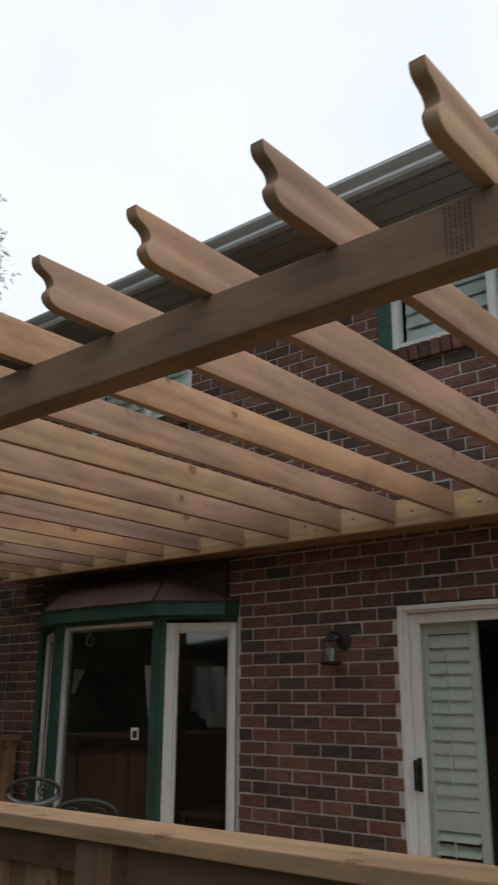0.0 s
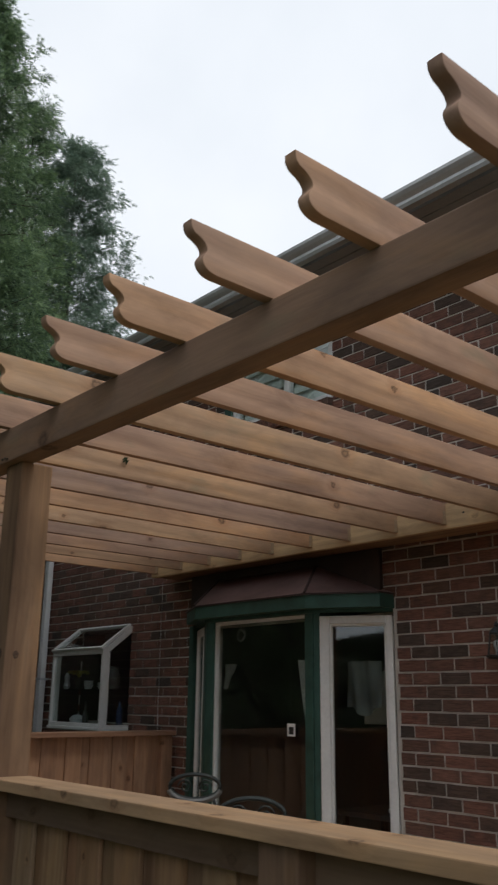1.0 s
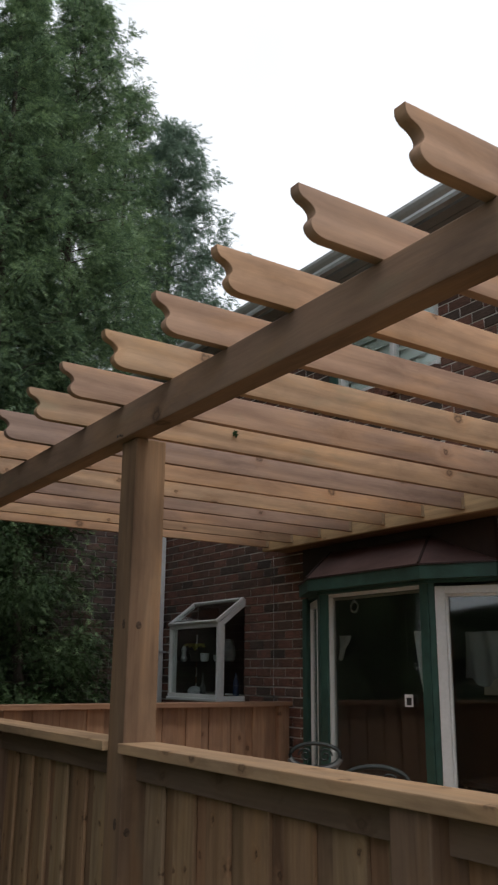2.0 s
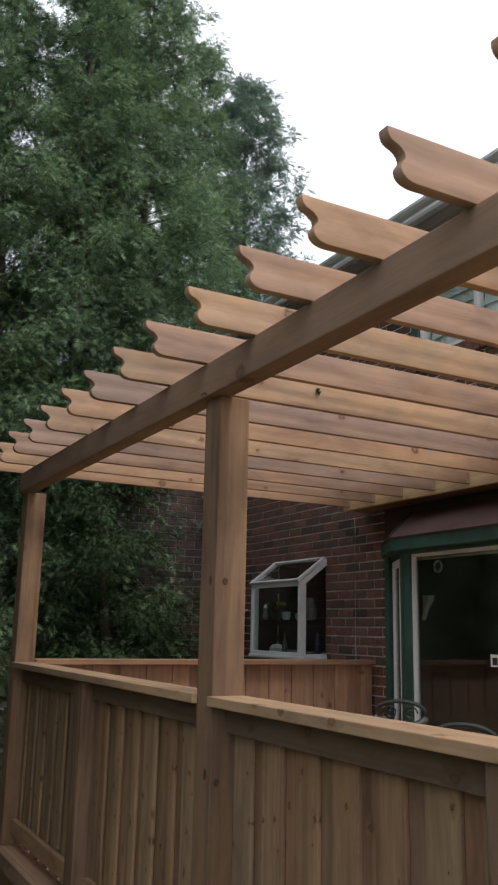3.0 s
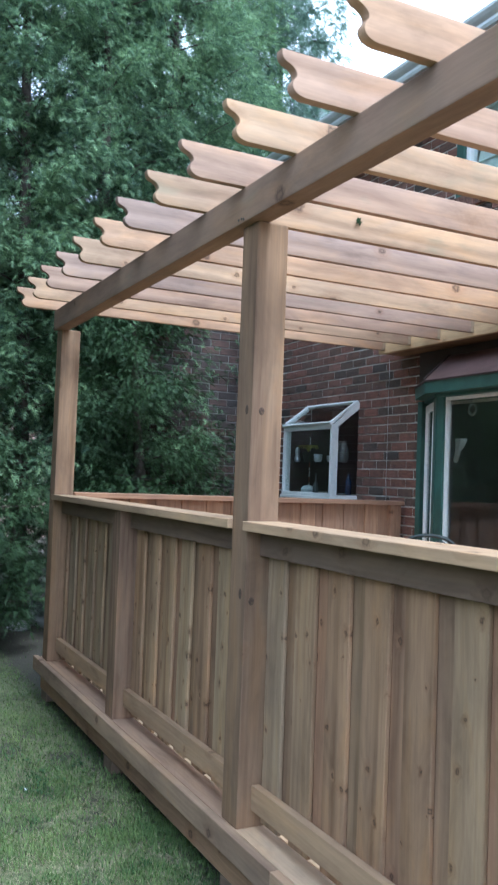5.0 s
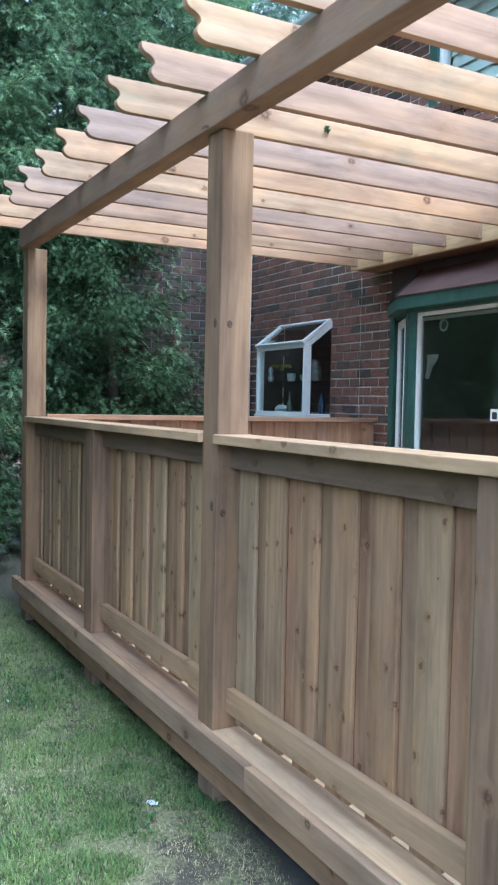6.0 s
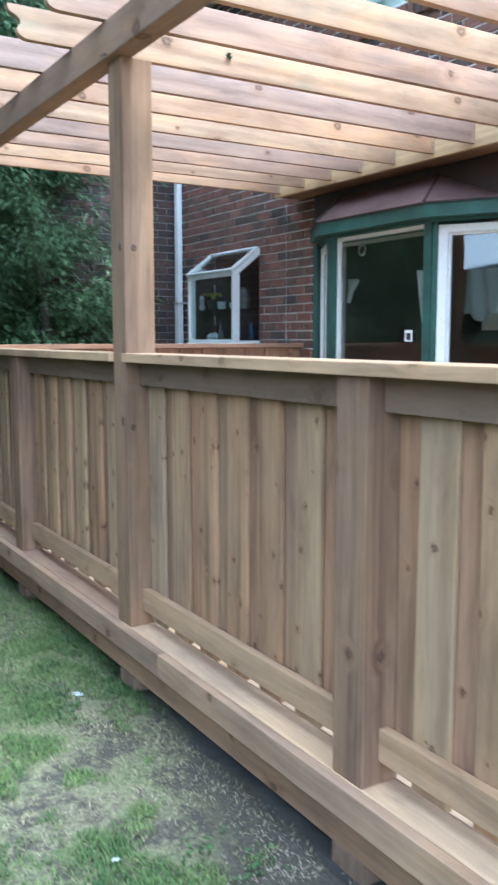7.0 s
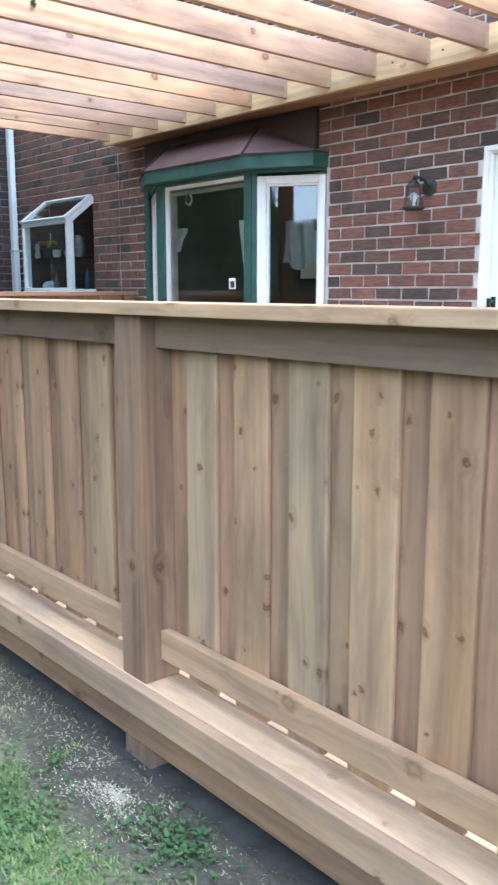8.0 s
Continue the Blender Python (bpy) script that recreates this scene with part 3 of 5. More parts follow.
def bay_window():
    """A three-sided bay: green boards and band, white sashes, copper canopy."""
    bay = thing("window_1", ((BAY_L + BAY_R) / 2, W, 0.72), "three-sided bay window with green timber, white sashes and copper canopy", "window", kind="structure")
    fl, fr = (-5.82, BAY_FRONT), (-4.605, BAY_FRONT)
    z0, z1 = 0.82, 2.385
    sides = (((BAY_L, W), fl, 0), (fl, fr, 1), (fr, (BAY_R, W), 2))
    for (ax, ay), (bx, by), kind in sides:
        d = Vector((bx - ax, by - ay, 0))
        length, ang = d.length, math.atan2(d.y, d.x)
        m = Matrix.Translation((ax, ay, 0)) @ Matrix.Rotation(ang, 4, "Z")
        # green face boards at the ends of each side
        ends = {0: (0.012, 0.15), 1: (0.085, 0.085), 2: (0.045, 0.0)}[kind]
        for a, b in ((0.0, ends[0]), (length - ends[1], length)):
            if b - a > 0.01:
                part("face_board", bevelled(boxes((a + 0.002, b - 0.002, -0.012, 0.05, 0.72, z1 + 0.02)), 0.003), GREEN_PAINT, bay, "dark green face board", m)
        e0, e1 = ends[0], length - ends[1]
        if kind == 1:
            part("sash_frame", boxes((e0 - 0.03, e0 + 0.010, 0.012, 0.055, z0, z1), (e1 - 0.008, e1 + 0.03, 0.012, 0.055, z0, z1), (e0 + 0.010, e1 - 0.008, 0.012, 0.055, z0, z0 + 0.03), (e0 + 0.010, e1 - 0.008, 0.012, 0.055, z1 - 0.025, z1)), WHITE_PAINT, bay, "white vinyl frame", m)
            pane("pane", pane_bm(e0, e1, z0 + 0.03, z1 - 0.02, 0.042), bay, m)
        else:
            w = (0.030, 0.012) if kind == 0 else (0.070, 0.048)
            f0, f1 = (-0.018, 0.006) if kind == 0 else (-0.02, 0.06)
            back = 0.0 if kind == 0 else 0.025          # the pane sits almost flush in the narrow side
            part("sash_frame", bevelled(boxes((e0, e0 + w[0], f0, f1, z0, z1 - 0.02), (e1 - w[1], e1 - 0.002, max(f0, -0.02), f1, z0, z1 - 0.02), (e0 + w[0], e1 - w[1], f0, f1, z0, z0 + 0.06), (e0 + w[0], e1 - w[1], f0, f1, z1 - 0.075, z1 - 0.02)), 0.004), WHITE_PAINT, bay, "white vinyl frame", m)
            part("inner_sash", bevelled(frame_bm(e0 + w[0], e1 - w[1], z0 + 0.06, z1 - 0.075, back - 0.003 if kind == 0 else 0.0, 0.006 if kind == 0 else 0.045, 0.008 if kind == 0 else 0.016), 0.002), WHITE_PAINT, bay, "", m)
            pane("pane", pane_bm(e0 + w[0] + 0.012, e1 - w[1] - 0.012, z0 + 0.07, z1 - 0.085, back), bay, m)
    part("casing", bevelled(boxes((-6.395, BAY_L - 0.004, W - 0.06, W + 0.004, 0.72, 2.405)), 0.004), GREEN_PAINT, bay, "green outer casing post")
    part("mullion_cover", tube(bmesh.new(), [(fl[0], fl[1] + 0.02, 0.72), (fl[0], fl[1] + 0.02, z1 + 0.02)], 0.02, 8), GREEN_PAINT, bay, "green corner bead")
    part("mullion_cover", tube(bmesh.new(), [(fr[0], fr[1] + 0.02, 0.72), (fr[0], fr[1] + 0.02, z1 + 0.02)], 0.02, 8), GREEN_PAINT, bay, "green corner bead")

    def outline(out, over):
        """The bay's plan set out by out, its ends cut square at over past the wall posts."""
        c, s = math.tan(radians(15)), math.tan(radians(30))
        yf, xl, xr = BAY_FRONT - out, fl[0] - out * c, fr[0] + out * c
        a, b = BAY_L - over, BAY_R + over
        return [(a, W + 0.004), (a, min(W, yf + (xl - a) * s)), (xl, yf), (xr, yf), (b, min(W, yf + (b - xr) * s)), (b, W + 0.004)]

    def slab(out, over, za, zb):
        bm = bmesh.new()
        o = outline(out, over)
        lo = [bm.verts.new((x, y, za)) for x, y in o]
        hi = [bm.verts.new((x, y, zb)) for x, y in o]
        bm.faces.new(lo[::-1])
        bm.faces.new(hi)
        for q in range(len(o)):
            r = (q + 1) % len(o)
            bm.faces.new((lo[q], lo[r], hi[r], hi[q]))
        bmesh.ops.recalc_face_normals(bm, faces=bm.faces)
        return bm

    part("head_band", slab(0.115, 0.015, 2.412, 2.505), GREEN_PAINT, bay, "green fascia band")
    part("head_board", slab(0.03, 0.0, 2.387, 2.411), GREEN_PAINT, bay, "green board under the fascia")
    part("sill", slab(0.06, 0.0, 0.785, 0.82), WHITE_PAINT, bay, "white sill")
    part("skirt", slab(0.0, 0.0, 0.30, 0.784), GREEN_PAINT, bay, "green panelled base")
    part("drip_edge", slab(0.128, 0.02, 2.506, 2.517), BROWN_TRIM, bay, "dark drip edge")
    # hipped copper canopy
    bm = bmesh.new()
    low = outline(0.125, 0.018)
    low = [low[0], low[2], low[3], low[5]]
    top = [(-6.02, W - 0.035), (-4.84, W - 0.035)]
    lo = [bm.verts.new((x, y, 2.518)) for x, y in low]
    hi = [bm.verts.new((x, y, 2.775)) for x, y in top]
    bm.faces.new((lo[0], lo[1], hi[0]))
    bm.faces.new((lo[1], lo[2], hi[1], hi[0]))
    bm.faces.new((lo[2], lo[3], hi[1]))
    bm.faces.new((lo[3], lo[0], hi[0], hi[1]))
    bm.faces.new(lo[::-1])
    part("canopy", bm, COPPER, bay, "weathered brown copper canopy")
    for p, q in ((low[1], top[0]), (low[2], top[1])):
        part("canopy_seam", tube(bmesh.new(), [Vector((*p, 2.52)), Vector((*q, 2.778))], 0.011, 6), BROWN_TRIM, bay, "dark standing seam")
    part("flashing", boxes((-6.42, -4.21, W - 0.03, W + 0.004, 2.51, 2.842)), BROWN_TRIM, bay, "dark brown flashing board over the canopy")
    return bay


bay_window()


def garden_window():
    """A projecting glass box window with a sloping glass top."""
    gx0, gx1, gy, gz0, gz1, gtop = -8.365, -7.39, 4.464, 1.525, 2.225, 2.465
    win = thing("window_2", ((gx0 + gx1) / 2, W, gz0), "white projecting garden window with sloping glass roof", "window", kind="structure")
    part("sill", bevelled(boxes((gx0 - 0.01, gx1 + 0.004, gy - 0.012, W + 0.02, gz0 - 0.03, gz0)), 0.004), WHITE_PAINT, win, "white sill shelf")
    part("front_frame", bevelled(frame_bm(gx0, gx1, gz0, gz1, gy, gy + 0.04, 0.034), 0.003), WHITE_PAINT, win, "white front frame")
    pane("pane", pane_bm(gx0 + 0.04, gx1 - 0.04, gz0 + 0.04, gz1 - 0.04, gy + 0.02), win)
    for x, s in ((gx0, 1), (gx1, -1)):
        p, q = min(x, x + s * 0.04), max(x, x + s * 0.04)
        bm = boxes((p, q, gy + 0.04, gy + 0.075, gz0, gz1 - 0.02), (p, q, gy + 0.075, W, gz0, gz0 + 0.022))
        deep = 0.012 if s > 0 else 0.06
        extruded(bm, [(gy + 0.04, gz1 + 0.025 - deep), (W, gtop - deep), (W, gtop + 0.004), (gy + 0.04, gz1 + 0.026)], p, q)
        part("side_frame", bm, WHITE_PAINT, win, "white side frame")
        g = extruded(bmesh.new(), [(gy + 0.07, gz0 + 0.02), (W - 0.002, gz0 + 0.02), (W - 0.002, gtop - 0.065), (gy + 0.07, gz1 - 0.03)], x + s * 0.02, x + s * 0.025)
        if s > 0:
            # Added dark sheet instead of glass, so the view inside stays dark.
            part("side_panel", g, BROWN_TRIM, win, "dark sheet added to keep the window interior dark")
        else:
            pane("pane", g, win)
    part("front_frame_cap", extruded(bmesh.new(), [(gy, gz1 - 0.002), (gy + 0.04, gz1 - 0.002), (gy + 0.04, gz1 + 0.026), (gy, gz1 + 0.004)], gx0 + 0.001, gx1 - 0.001), WHITE_PAINT, win)
    slope = math.atan2(gtop - gz1, W - gy)
    length = math.hypot(gtop - gz1, W - gy)
    m = Matrix.Translation((0, gy - 0.01, gz1)) @ Matrix.Rotation(slope, 4, "X")
    bm = boxes((gx0, gx0 + 0.034, 0, length, 0, 0.03), (gx1 - 0.034, gx1, 0, length, 0, 0.03), (gx0 + 0.034, gx1 - 0.034, 0, 0.026, 0, 0.03), (gx0 + 0.034, gx1 - 0.034, length - 0.03, length, 0, 0.03))
    part("roof_frame", bevelled(bm, 0.003), WHITE_PAINT, win, "white sloping roof frame", m)
    pane("pane", boxes((gx0 + 0.05, gx1 - 0.05, 0.045, length - 0.045, 0.012, 0.018)), win, m)
    part("head_flashing", boxes((gx0 + 0.03, gx1 - 0.03, W + 0.03, W + 0.2, gtop - 0.03, gtop + 0.015)), BROWN_TRIM, win, "dark flashing")
    # Added dark sheet over the jamb, standing in for shade indoors.
    part("reveal_lining", boxes((-8.338, -8.328, W + 0.012, W + 0.265, gz0 + 0.04, gtop - 0.02)), BROWN_TRIM, win, "dark sheet added over the pale jamb of the opening")
    sh = boxes((gx0 + 0.05, gx1 - 0.05, gy + 0.06, W + 0.1, 1.86, 1.868))
    part("shelf", sh, GLASS, win, "clear glass shelf").visible_shadow = False
    return win


garden_window()


def upper_window(name, hole, mullions, label):
    x0, x1, z0, z1 = hole
    win = thing(name, ((x0 + x1) / 2, W, z0), label, "window", kind="structure")
    y = W + 0.012
    part("side_board", bevelled(boxes((x0 + 0.004, x0 + 0.105, y - 0.03, y + 0.05, z0 + 0.004, z1 - 0.004)), 0.004), GREEN_PAINT, win, "dark green trim board")
    a = x0 + 0.105
    part("window_frame", bevelled(frame_bm(a, x1 - 0.004, z0 + 0.004, z1 - 0.004, y - 0.01, y + 0.08, 0.045), 0.004), WHITE_PAINT, win, "white vinyl frame")
    for k, x in enumerate(mullions):
        part("mullion", bevelled(boxes((x - 0.025, x + 0.025, y, y + 0.07, z0 + 0.049, z1 - 0.049)), 0.004), WHITE_PAINT, win)
    edges = [a + 0.045, *mullions, x1 - 0.049]
    for p, q in zip(edges, edges[1:]):
        pane("pane", pane_bm(p + 0.01, q - 0.01, z0 + 0.05, z1 - 0.05, y + 0.03), win)
        part("blind", boxes((p + 0.02, q - 0.02, y + 0.085, y + 0.09, z0 + 0.06, z1 - 0.06)), BLIND, win, "pale lowered blind")
        n = int((z1 - z0 - 0.12) / 0.105)
        for i in range(n):
            zz = z0 + 0.07 + i * 0.105
            me = boxes((p + 0.03, q - 0.03, -0.002, 0.002, 0.0, 0.112))
            part("slat", me, BLIND, win, "", Matrix.Translation((0, y + 0.055, zz)) @ Matrix.Rotation(radians(-14), 4, "X"))
    return win


upper_window("window_3", OPEN_UP_R, (-2.02,), "white upstairs window with green side board and lowered blind")
upper_window("window_4", OPEN_UP_L, (-5.22,), "white upstairs window with lowered pale blind")


def sliding_door():
    x0, x1, z0, z1 = OPEN_DOOR
    door = thing("door_1", ((x0 + x1) / 2, W + 0.05, z0), "white sliding patio door with louvred shutters behind the glass", "door", kind="structure")
    y = W + 0.03
    part("door_frame", bevelled(boxes((x0 + 0.004, x0 + 0.05, y, y + 0.14, z0, z1), (x1 - 0.07, x1, y, y + 0.14, z0, z1), (x0 + 0.05, x1 - 0.07, y, y + 0.14, z1 - 0.05, z1 - 0.004), (x0 + 0.05, x1 - 0.07, y, y + 0.14, z0, z0 + 0.05)), 0.004), WHITE_PAINT, door, "white door frame")
    part("brick_mould", bevelled(boxes((x0 + 0.004, x0 + 0.035, y - 0.03, y, z0, z1 - 0.035), (x0 + 0.004, x1, y - 0.03, y, z1 - 0.035, z1 - 0.004)), 0.003), WHITE_PAINT, door, "white moulding")
    a, b = x0 + 0.053, -1.90
    leaf = part("door_leaf", bevelled(boxes((a, a + 0.062, y + 0.03, y + 0.07, z0 + 0.05, z1 - 0.055), (b - 0.075, b, y + 0.03, y + 0.07, z0 + 0.05, z1 - 0.055), (a + 0.062, b - 0.075, y + 0.03, y + 0.07, z1 - 0.115, z1 - 0.055), (a + 0.062, b - 0.075, y + 0.03, y + 0.07, z0 + 0.05, z0 + 0.16)), 0.003), WHITE_PAINT, door, "white sliding leaf")
    pane("pane", pane_bm(a + 0.057, b - 0.07, z0 + 0.155, z1 - 0.11, y + 0.05), leaf)
    handle = bevelled(boxes((a + 0.018, a + 0.048, y + 0.018, y + 0.032, 1.31, 1.50), (a + 0.023, a + 0.043, y - 0.02, y + 0.02, 1.33, 1.35), (a + 0.023, a + 0.043, y - 0.02, y + 0.02, 1.46, 1.48), (a + 0.021, a + 0.045, y - 0.032, y - 0.018, 1.32, 1.49)), 0.003)
    part("handle", handle, BLACK_PLASTIC, leaf, "black pull handle")
    c, d = b + 0.01, x1 - 0.08
    other = part("fixed_leaf", bevelled(frame_bm(c, d, z0 + 0.05, z1 - 0.075, y + 0.08, y + 0.12, 0.07), 0.003), WHITE_PAINT, door, "white fixed leaf")
    pane("pane", pane_bm(c + 0.07, d - 0.07, z0 + 0.12, z1 - 0.145, y + 0.10), other)
    # louvred shutter behind the left half
    s0, s1, ys = a + 0.035, -2.335, y + 0.10
    sz0, sz1 = z0 + 0.10, z1 - 0.10
    shutter = part("shutter", bevelled(boxes((s0, s0 + 0.05, ys, ys + 0.03, sz0, sz1), (s1 - 0.055, s1, ys, ys + 0.03, sz0, sz1), (s0 + 0.05, s1 - 0.055, ys, ys + 0.03, 1.10, 1.21), (s0 + 0.05, s1 - 0.055, ys, ys + 0.03, sz1 - 0.08, sz1), (s0 + 0.05, s1 - 0.055, ys, ys + 0.03, sz0, sz0 + 0.09)), 0.003), SHUTTER_PAINT, door, "pale painted shutter frame")
    louvre = extruded(bmesh.new(), [(-0.004, 0.0), (0.0, -0.042), (0.004, 0.0), (0.0, 0.042)], s0 + 0.052, s1 - 0.057)
    me = to_mesh("louvre", louvre, SHUTTER_PAINT)
    z = 1.255
    while z < sz1 - 0.10:
        part("louvre", me, SHUTTER_PAINT, shutter, "", Matrix.Translation((0, ys + 0.015, z)) @ Matrix.Rotation(radians(-16), 4, "X"))
        z += 0.077
    z = sz0 + 0.135
    while z < 1.08:
        part("louvre", me, SHUTTER_PAINT, shutter, "", Matrix.Translation((0, ys + 0.015, z)) @ Matrix.Rotation(radians(-52), 4, "X"))
        z += 0.077
    xr = (s0 + s1) / 2 - 0.015
    part("tilt_rod", tube(bmesh.new(), [(xr, ys - 0.012, 1.29), (xr, ys - 0.012, sz1 - 0.13)], 0.006, 6), SHUTTER_PAINT, shutter)
    part("tilt_rod", tube(bmesh.new(), [(xr, ys - 0.024, sz0 + 0.12), (xr, ys - 0.024, 1.06)], 0.006, 6), SHUTTER_PAINT, shutter)
    part("knob", turned(bmesh.new(), [(0.004, 0), (0.011, 0.004), (0.011, 0.012), (0.004, 0.018)], (xr, ys - 0.012, 1.14), 8), SHUTTER_PAINT, shutter)
    part("lintel_angle", boxes((x0 - 0.03, x1 + 0.1, W - 0.004, W + 0.1, z1 + 0.0, z1 + 0.006)), BROWN_TRIM, door, "dark steel lintel edge")
    return door


sliding_door()

# Things indoors that show through the glass -----------------------------------------------------


def curtain(name, x, y, z0, z1, width, folds, label, pull=0.0, material=CURTAIN, sweep=0.0):
    """A hanging cloth with folds, drawn in and swept aside towards its foot."""
    bm = bmesh.new()
    n, rows = folds * 8, 18
    g = []
    for j in range(rows + 1):
        t = j / rows
        row = []
        for i in range(n + 1):
            u = i / n
            w = width * (1 - pull * (1 - t) ** 1.3)
            hem = 0.03 * math.sin(u * 7.0 + 1.0) * (1 - t)
            row.append(bm.verts.new((x + (u - 0.5) * w + sweep * (1 - t) ** 2, y + 0.02 * math.sin(u * folds * 2 * math.pi + 2 * t), z0 + (z1 - z0) * t + hem)))
        g.append(row)
    for j in range(rows):
        for i in range(n):
            bm.faces.new((g[j][i], g[j][i + 1], g[j + 1][i + 1], g[j + 1][i]))
    bmesh.ops.solidify(bm, geom=list(bm.faces), thickness=0.003)
    ob = part(name, bm, material, smooth=True)
    return tagged(ob, label, "curtain", "bay window curtains")


curtain("curtain", -5.86, 4.75, 1.90, 2.07, 0.13, 2, "white gathered curtain hanging in the bay window", 0.85, CURTAIN, -0.05)
curtain("curtain", -4.79, 4.57, 1.66, 2.07, 0.16, 2, "white gathered curtain hanging beside the green corner post", 0.55, CURTAIN, 0.03)
curtain("curtain", -4.42, 4.78, 1.72, 2.06, 0.32, 2, "sheer pale cloth hanging flat behind the side pane", 0.0, SHEER)


def hanging_disc():
    ob = thing("hanging_ornament", (-5.52, 4.58, 2.28), "small round pale ornament hanging in the bay window", "ornament")
    ring = [(-5.52 + 0.042 * math.cos(a), 4.58, 2.28 + 0.042 * math.sin(a)) for a in (2 * math.pi * i / 20 for i in range(20))]
    part("rim", tube(bmesh.new(), ring, 0.010, 6, True), SHEER, ob, "pale ring")
    part("cord", tube(bmesh.new(), [(-5.52, 4.58, 2.325), (-5.52, 4.58, 2.40)], 0.002, 5), PAPER, ob)


hanging_disc()


def small_frame():
    ob = thing("picture_frame", (-4.86, 4.50, 1.545), "tiny white square frame hung inside the bay window", "frame")
    part("frame", bevelled(boxes((-4.90, -4.888, 4.495, 4.505, 1.545, 1.63), (-4.834, -4.822, 4.495, 4.505, 1.545, 1.63), (-4.888, -4.834, 4.495, 4.505, 1.545, 1.557), (-4.888, -4.834, 4.495, 4.505, 1.608, 1.63)), 0.002), WHITE_PAINT, ob)
    part("backing", boxes((-4.886, -4.836, 4.500, 4.504, 1.558, 1.607)), BLACK_PLASTIC, ob, "dark backing")
    part("hanger", tube(bmesh.new(), [(-4.861, 4.5, 1.628), (-4.861, 4.5, 2.39)], 0.001, 4), BLACK_PLASTIC, ob)


small_frame()


def window_table():
    ob = thing("side_table", (-4.45, 5.20, 0.32), "dark wooden side table inside by the bay window", "table")
    part("tabletop", bevelled(boxes((-4.85, -4.05, 4.95, 5.45, 1.00, 1.04)), 0.006), BROWN_TRIM, ob)
    for x in (-4.81, -4.09):
        for y in (4.99, 5.41):
            part("leg", bevelled(boxes((x - 0.02, x + 0.02, y - 0.02, y + 0.02, 0.32, 1.00)), 0.004), BROWN_TRIM, ob)


window_table()


def lamp_indoors():
    ob = thing("table_lamp", (-4.45, 5.15, 1.04), "unlit table lamp with a square white shade", "lamp")
    part("base", turned(bmesh.new(), [(0.07, 0), (0.07, 0.02), (0.02, 0.05), (0.05, 0.2), (0.055, 0.32), (0.015, 0.42), (0.01, 0.62)], (-4.45, 5.15, 1.04)), PAPER, ob, "pale turned base", smooth=True)
    bm = bmesh.new()
    lo = [bm.verts.new((-4.45 + x * 0.19, 5.15 + y * 0.12, 1.63)) for x, y in ((-1, -1), (1, -1), (1, 1), (-1, 1))]
    hi = [bm.verts.new((-4.45 + x * 0.175, 5.15 + y * 0.11, 2.0)) for x, y in ((-1, -1), (1, -1), (1, 1), (-1, 1))]
    for i in range(4):
        j = (i + 1) % 4
        bm.faces.new((lo[i], lo[j], hi[j], hi[i]))
    bmesh.ops.solidify(bm, geom=list(bm.faces), thickness=0.004)
    part("shade", bm, CURTAIN, ob, "white cloth shade")


lamp_indoors()


def vessel(name, at, profile, material, label, category):
    return tagged(part(name, turned(bmesh.new(), profile, at, 12), material, smooth=True), label, category, "things in the garden window")


vessel("bottle", (-7.46, 4.72, 1.528), [(0.03, 0), (0.032, 0.1), (0.03, 0.15), (0.012, 0.19), (0.012, 0.23)], BLUE_GLASS, "blue bottle on the garden window sill", "bottle")
vessel("jar", (-7.66, 4.66, 1.528), [(0.035, 0), (0.05, 0.03), (0.047, 0.10), (0.03, 0.12)], GREEN_IRON, "small dark green jar on the garden window sill", "jar")
vessel("bottle", (-7.92, 4.62, 1.528), [(0.022, 0), (0.03, 0.02), (0.026, 0.10), (0.010, 0.15), (0.009, 0.22), (0.014, 0.23)], BRIGHT_IRON, "grey bottle on the garden window sill", "bottle")
vessel("bowl", (-8.04, 4.60, 1.528), [(0.035, 0), (0.07, 0.03), (0.075, 0.06), (0.05, 0.09), (0.02, 0.10)], PAPER, "pale covered bowl on the garden window sill", "bowl")
vessel("jar", (-8.18, 4.66, 1.528), [(0.03, 0), (0.04, 0.02), (0.04, 0.07), (0.03, 0.08)], BRIGHT_IRON, "grey jar on the garden window sill", "jar")
vessel("glass_ornament", (-8.25, 4.58, 1.87), [(0.02, 0), (0.035, 0.03), (0.02, 0.08), (0.03, 0.12), (0.01, 0.16)], BRIGHT_STEEL, "shiny ornament on the glass shelf", "ornament")
vessel("jug", (-7.50, 4.66, 1.87), [(0.045, 0), (0.065, 0.05), (0.06, 0.13), (0.04, 0.17), (0.045, 0.21)], BRIGHT_IRON, "grey jug on the glass shelf", "jug")
vessel("cup", (-7.86, 4.60, 1.87), [(0.03, 0), (0.042, 0.02), (0.045, 0.08), (0.04, 0.08)], PAPER, "pale cup on the glass shelf", "cup")
vessel("cup", (-7.58, 4.57, 1.87), [(0.022, 0), (0.03, 0.02), (0.034, 0.06), (0.03, 0.06)], BRIGHT_STEEL, "shiny metal cup on the glass shelf", "cup")


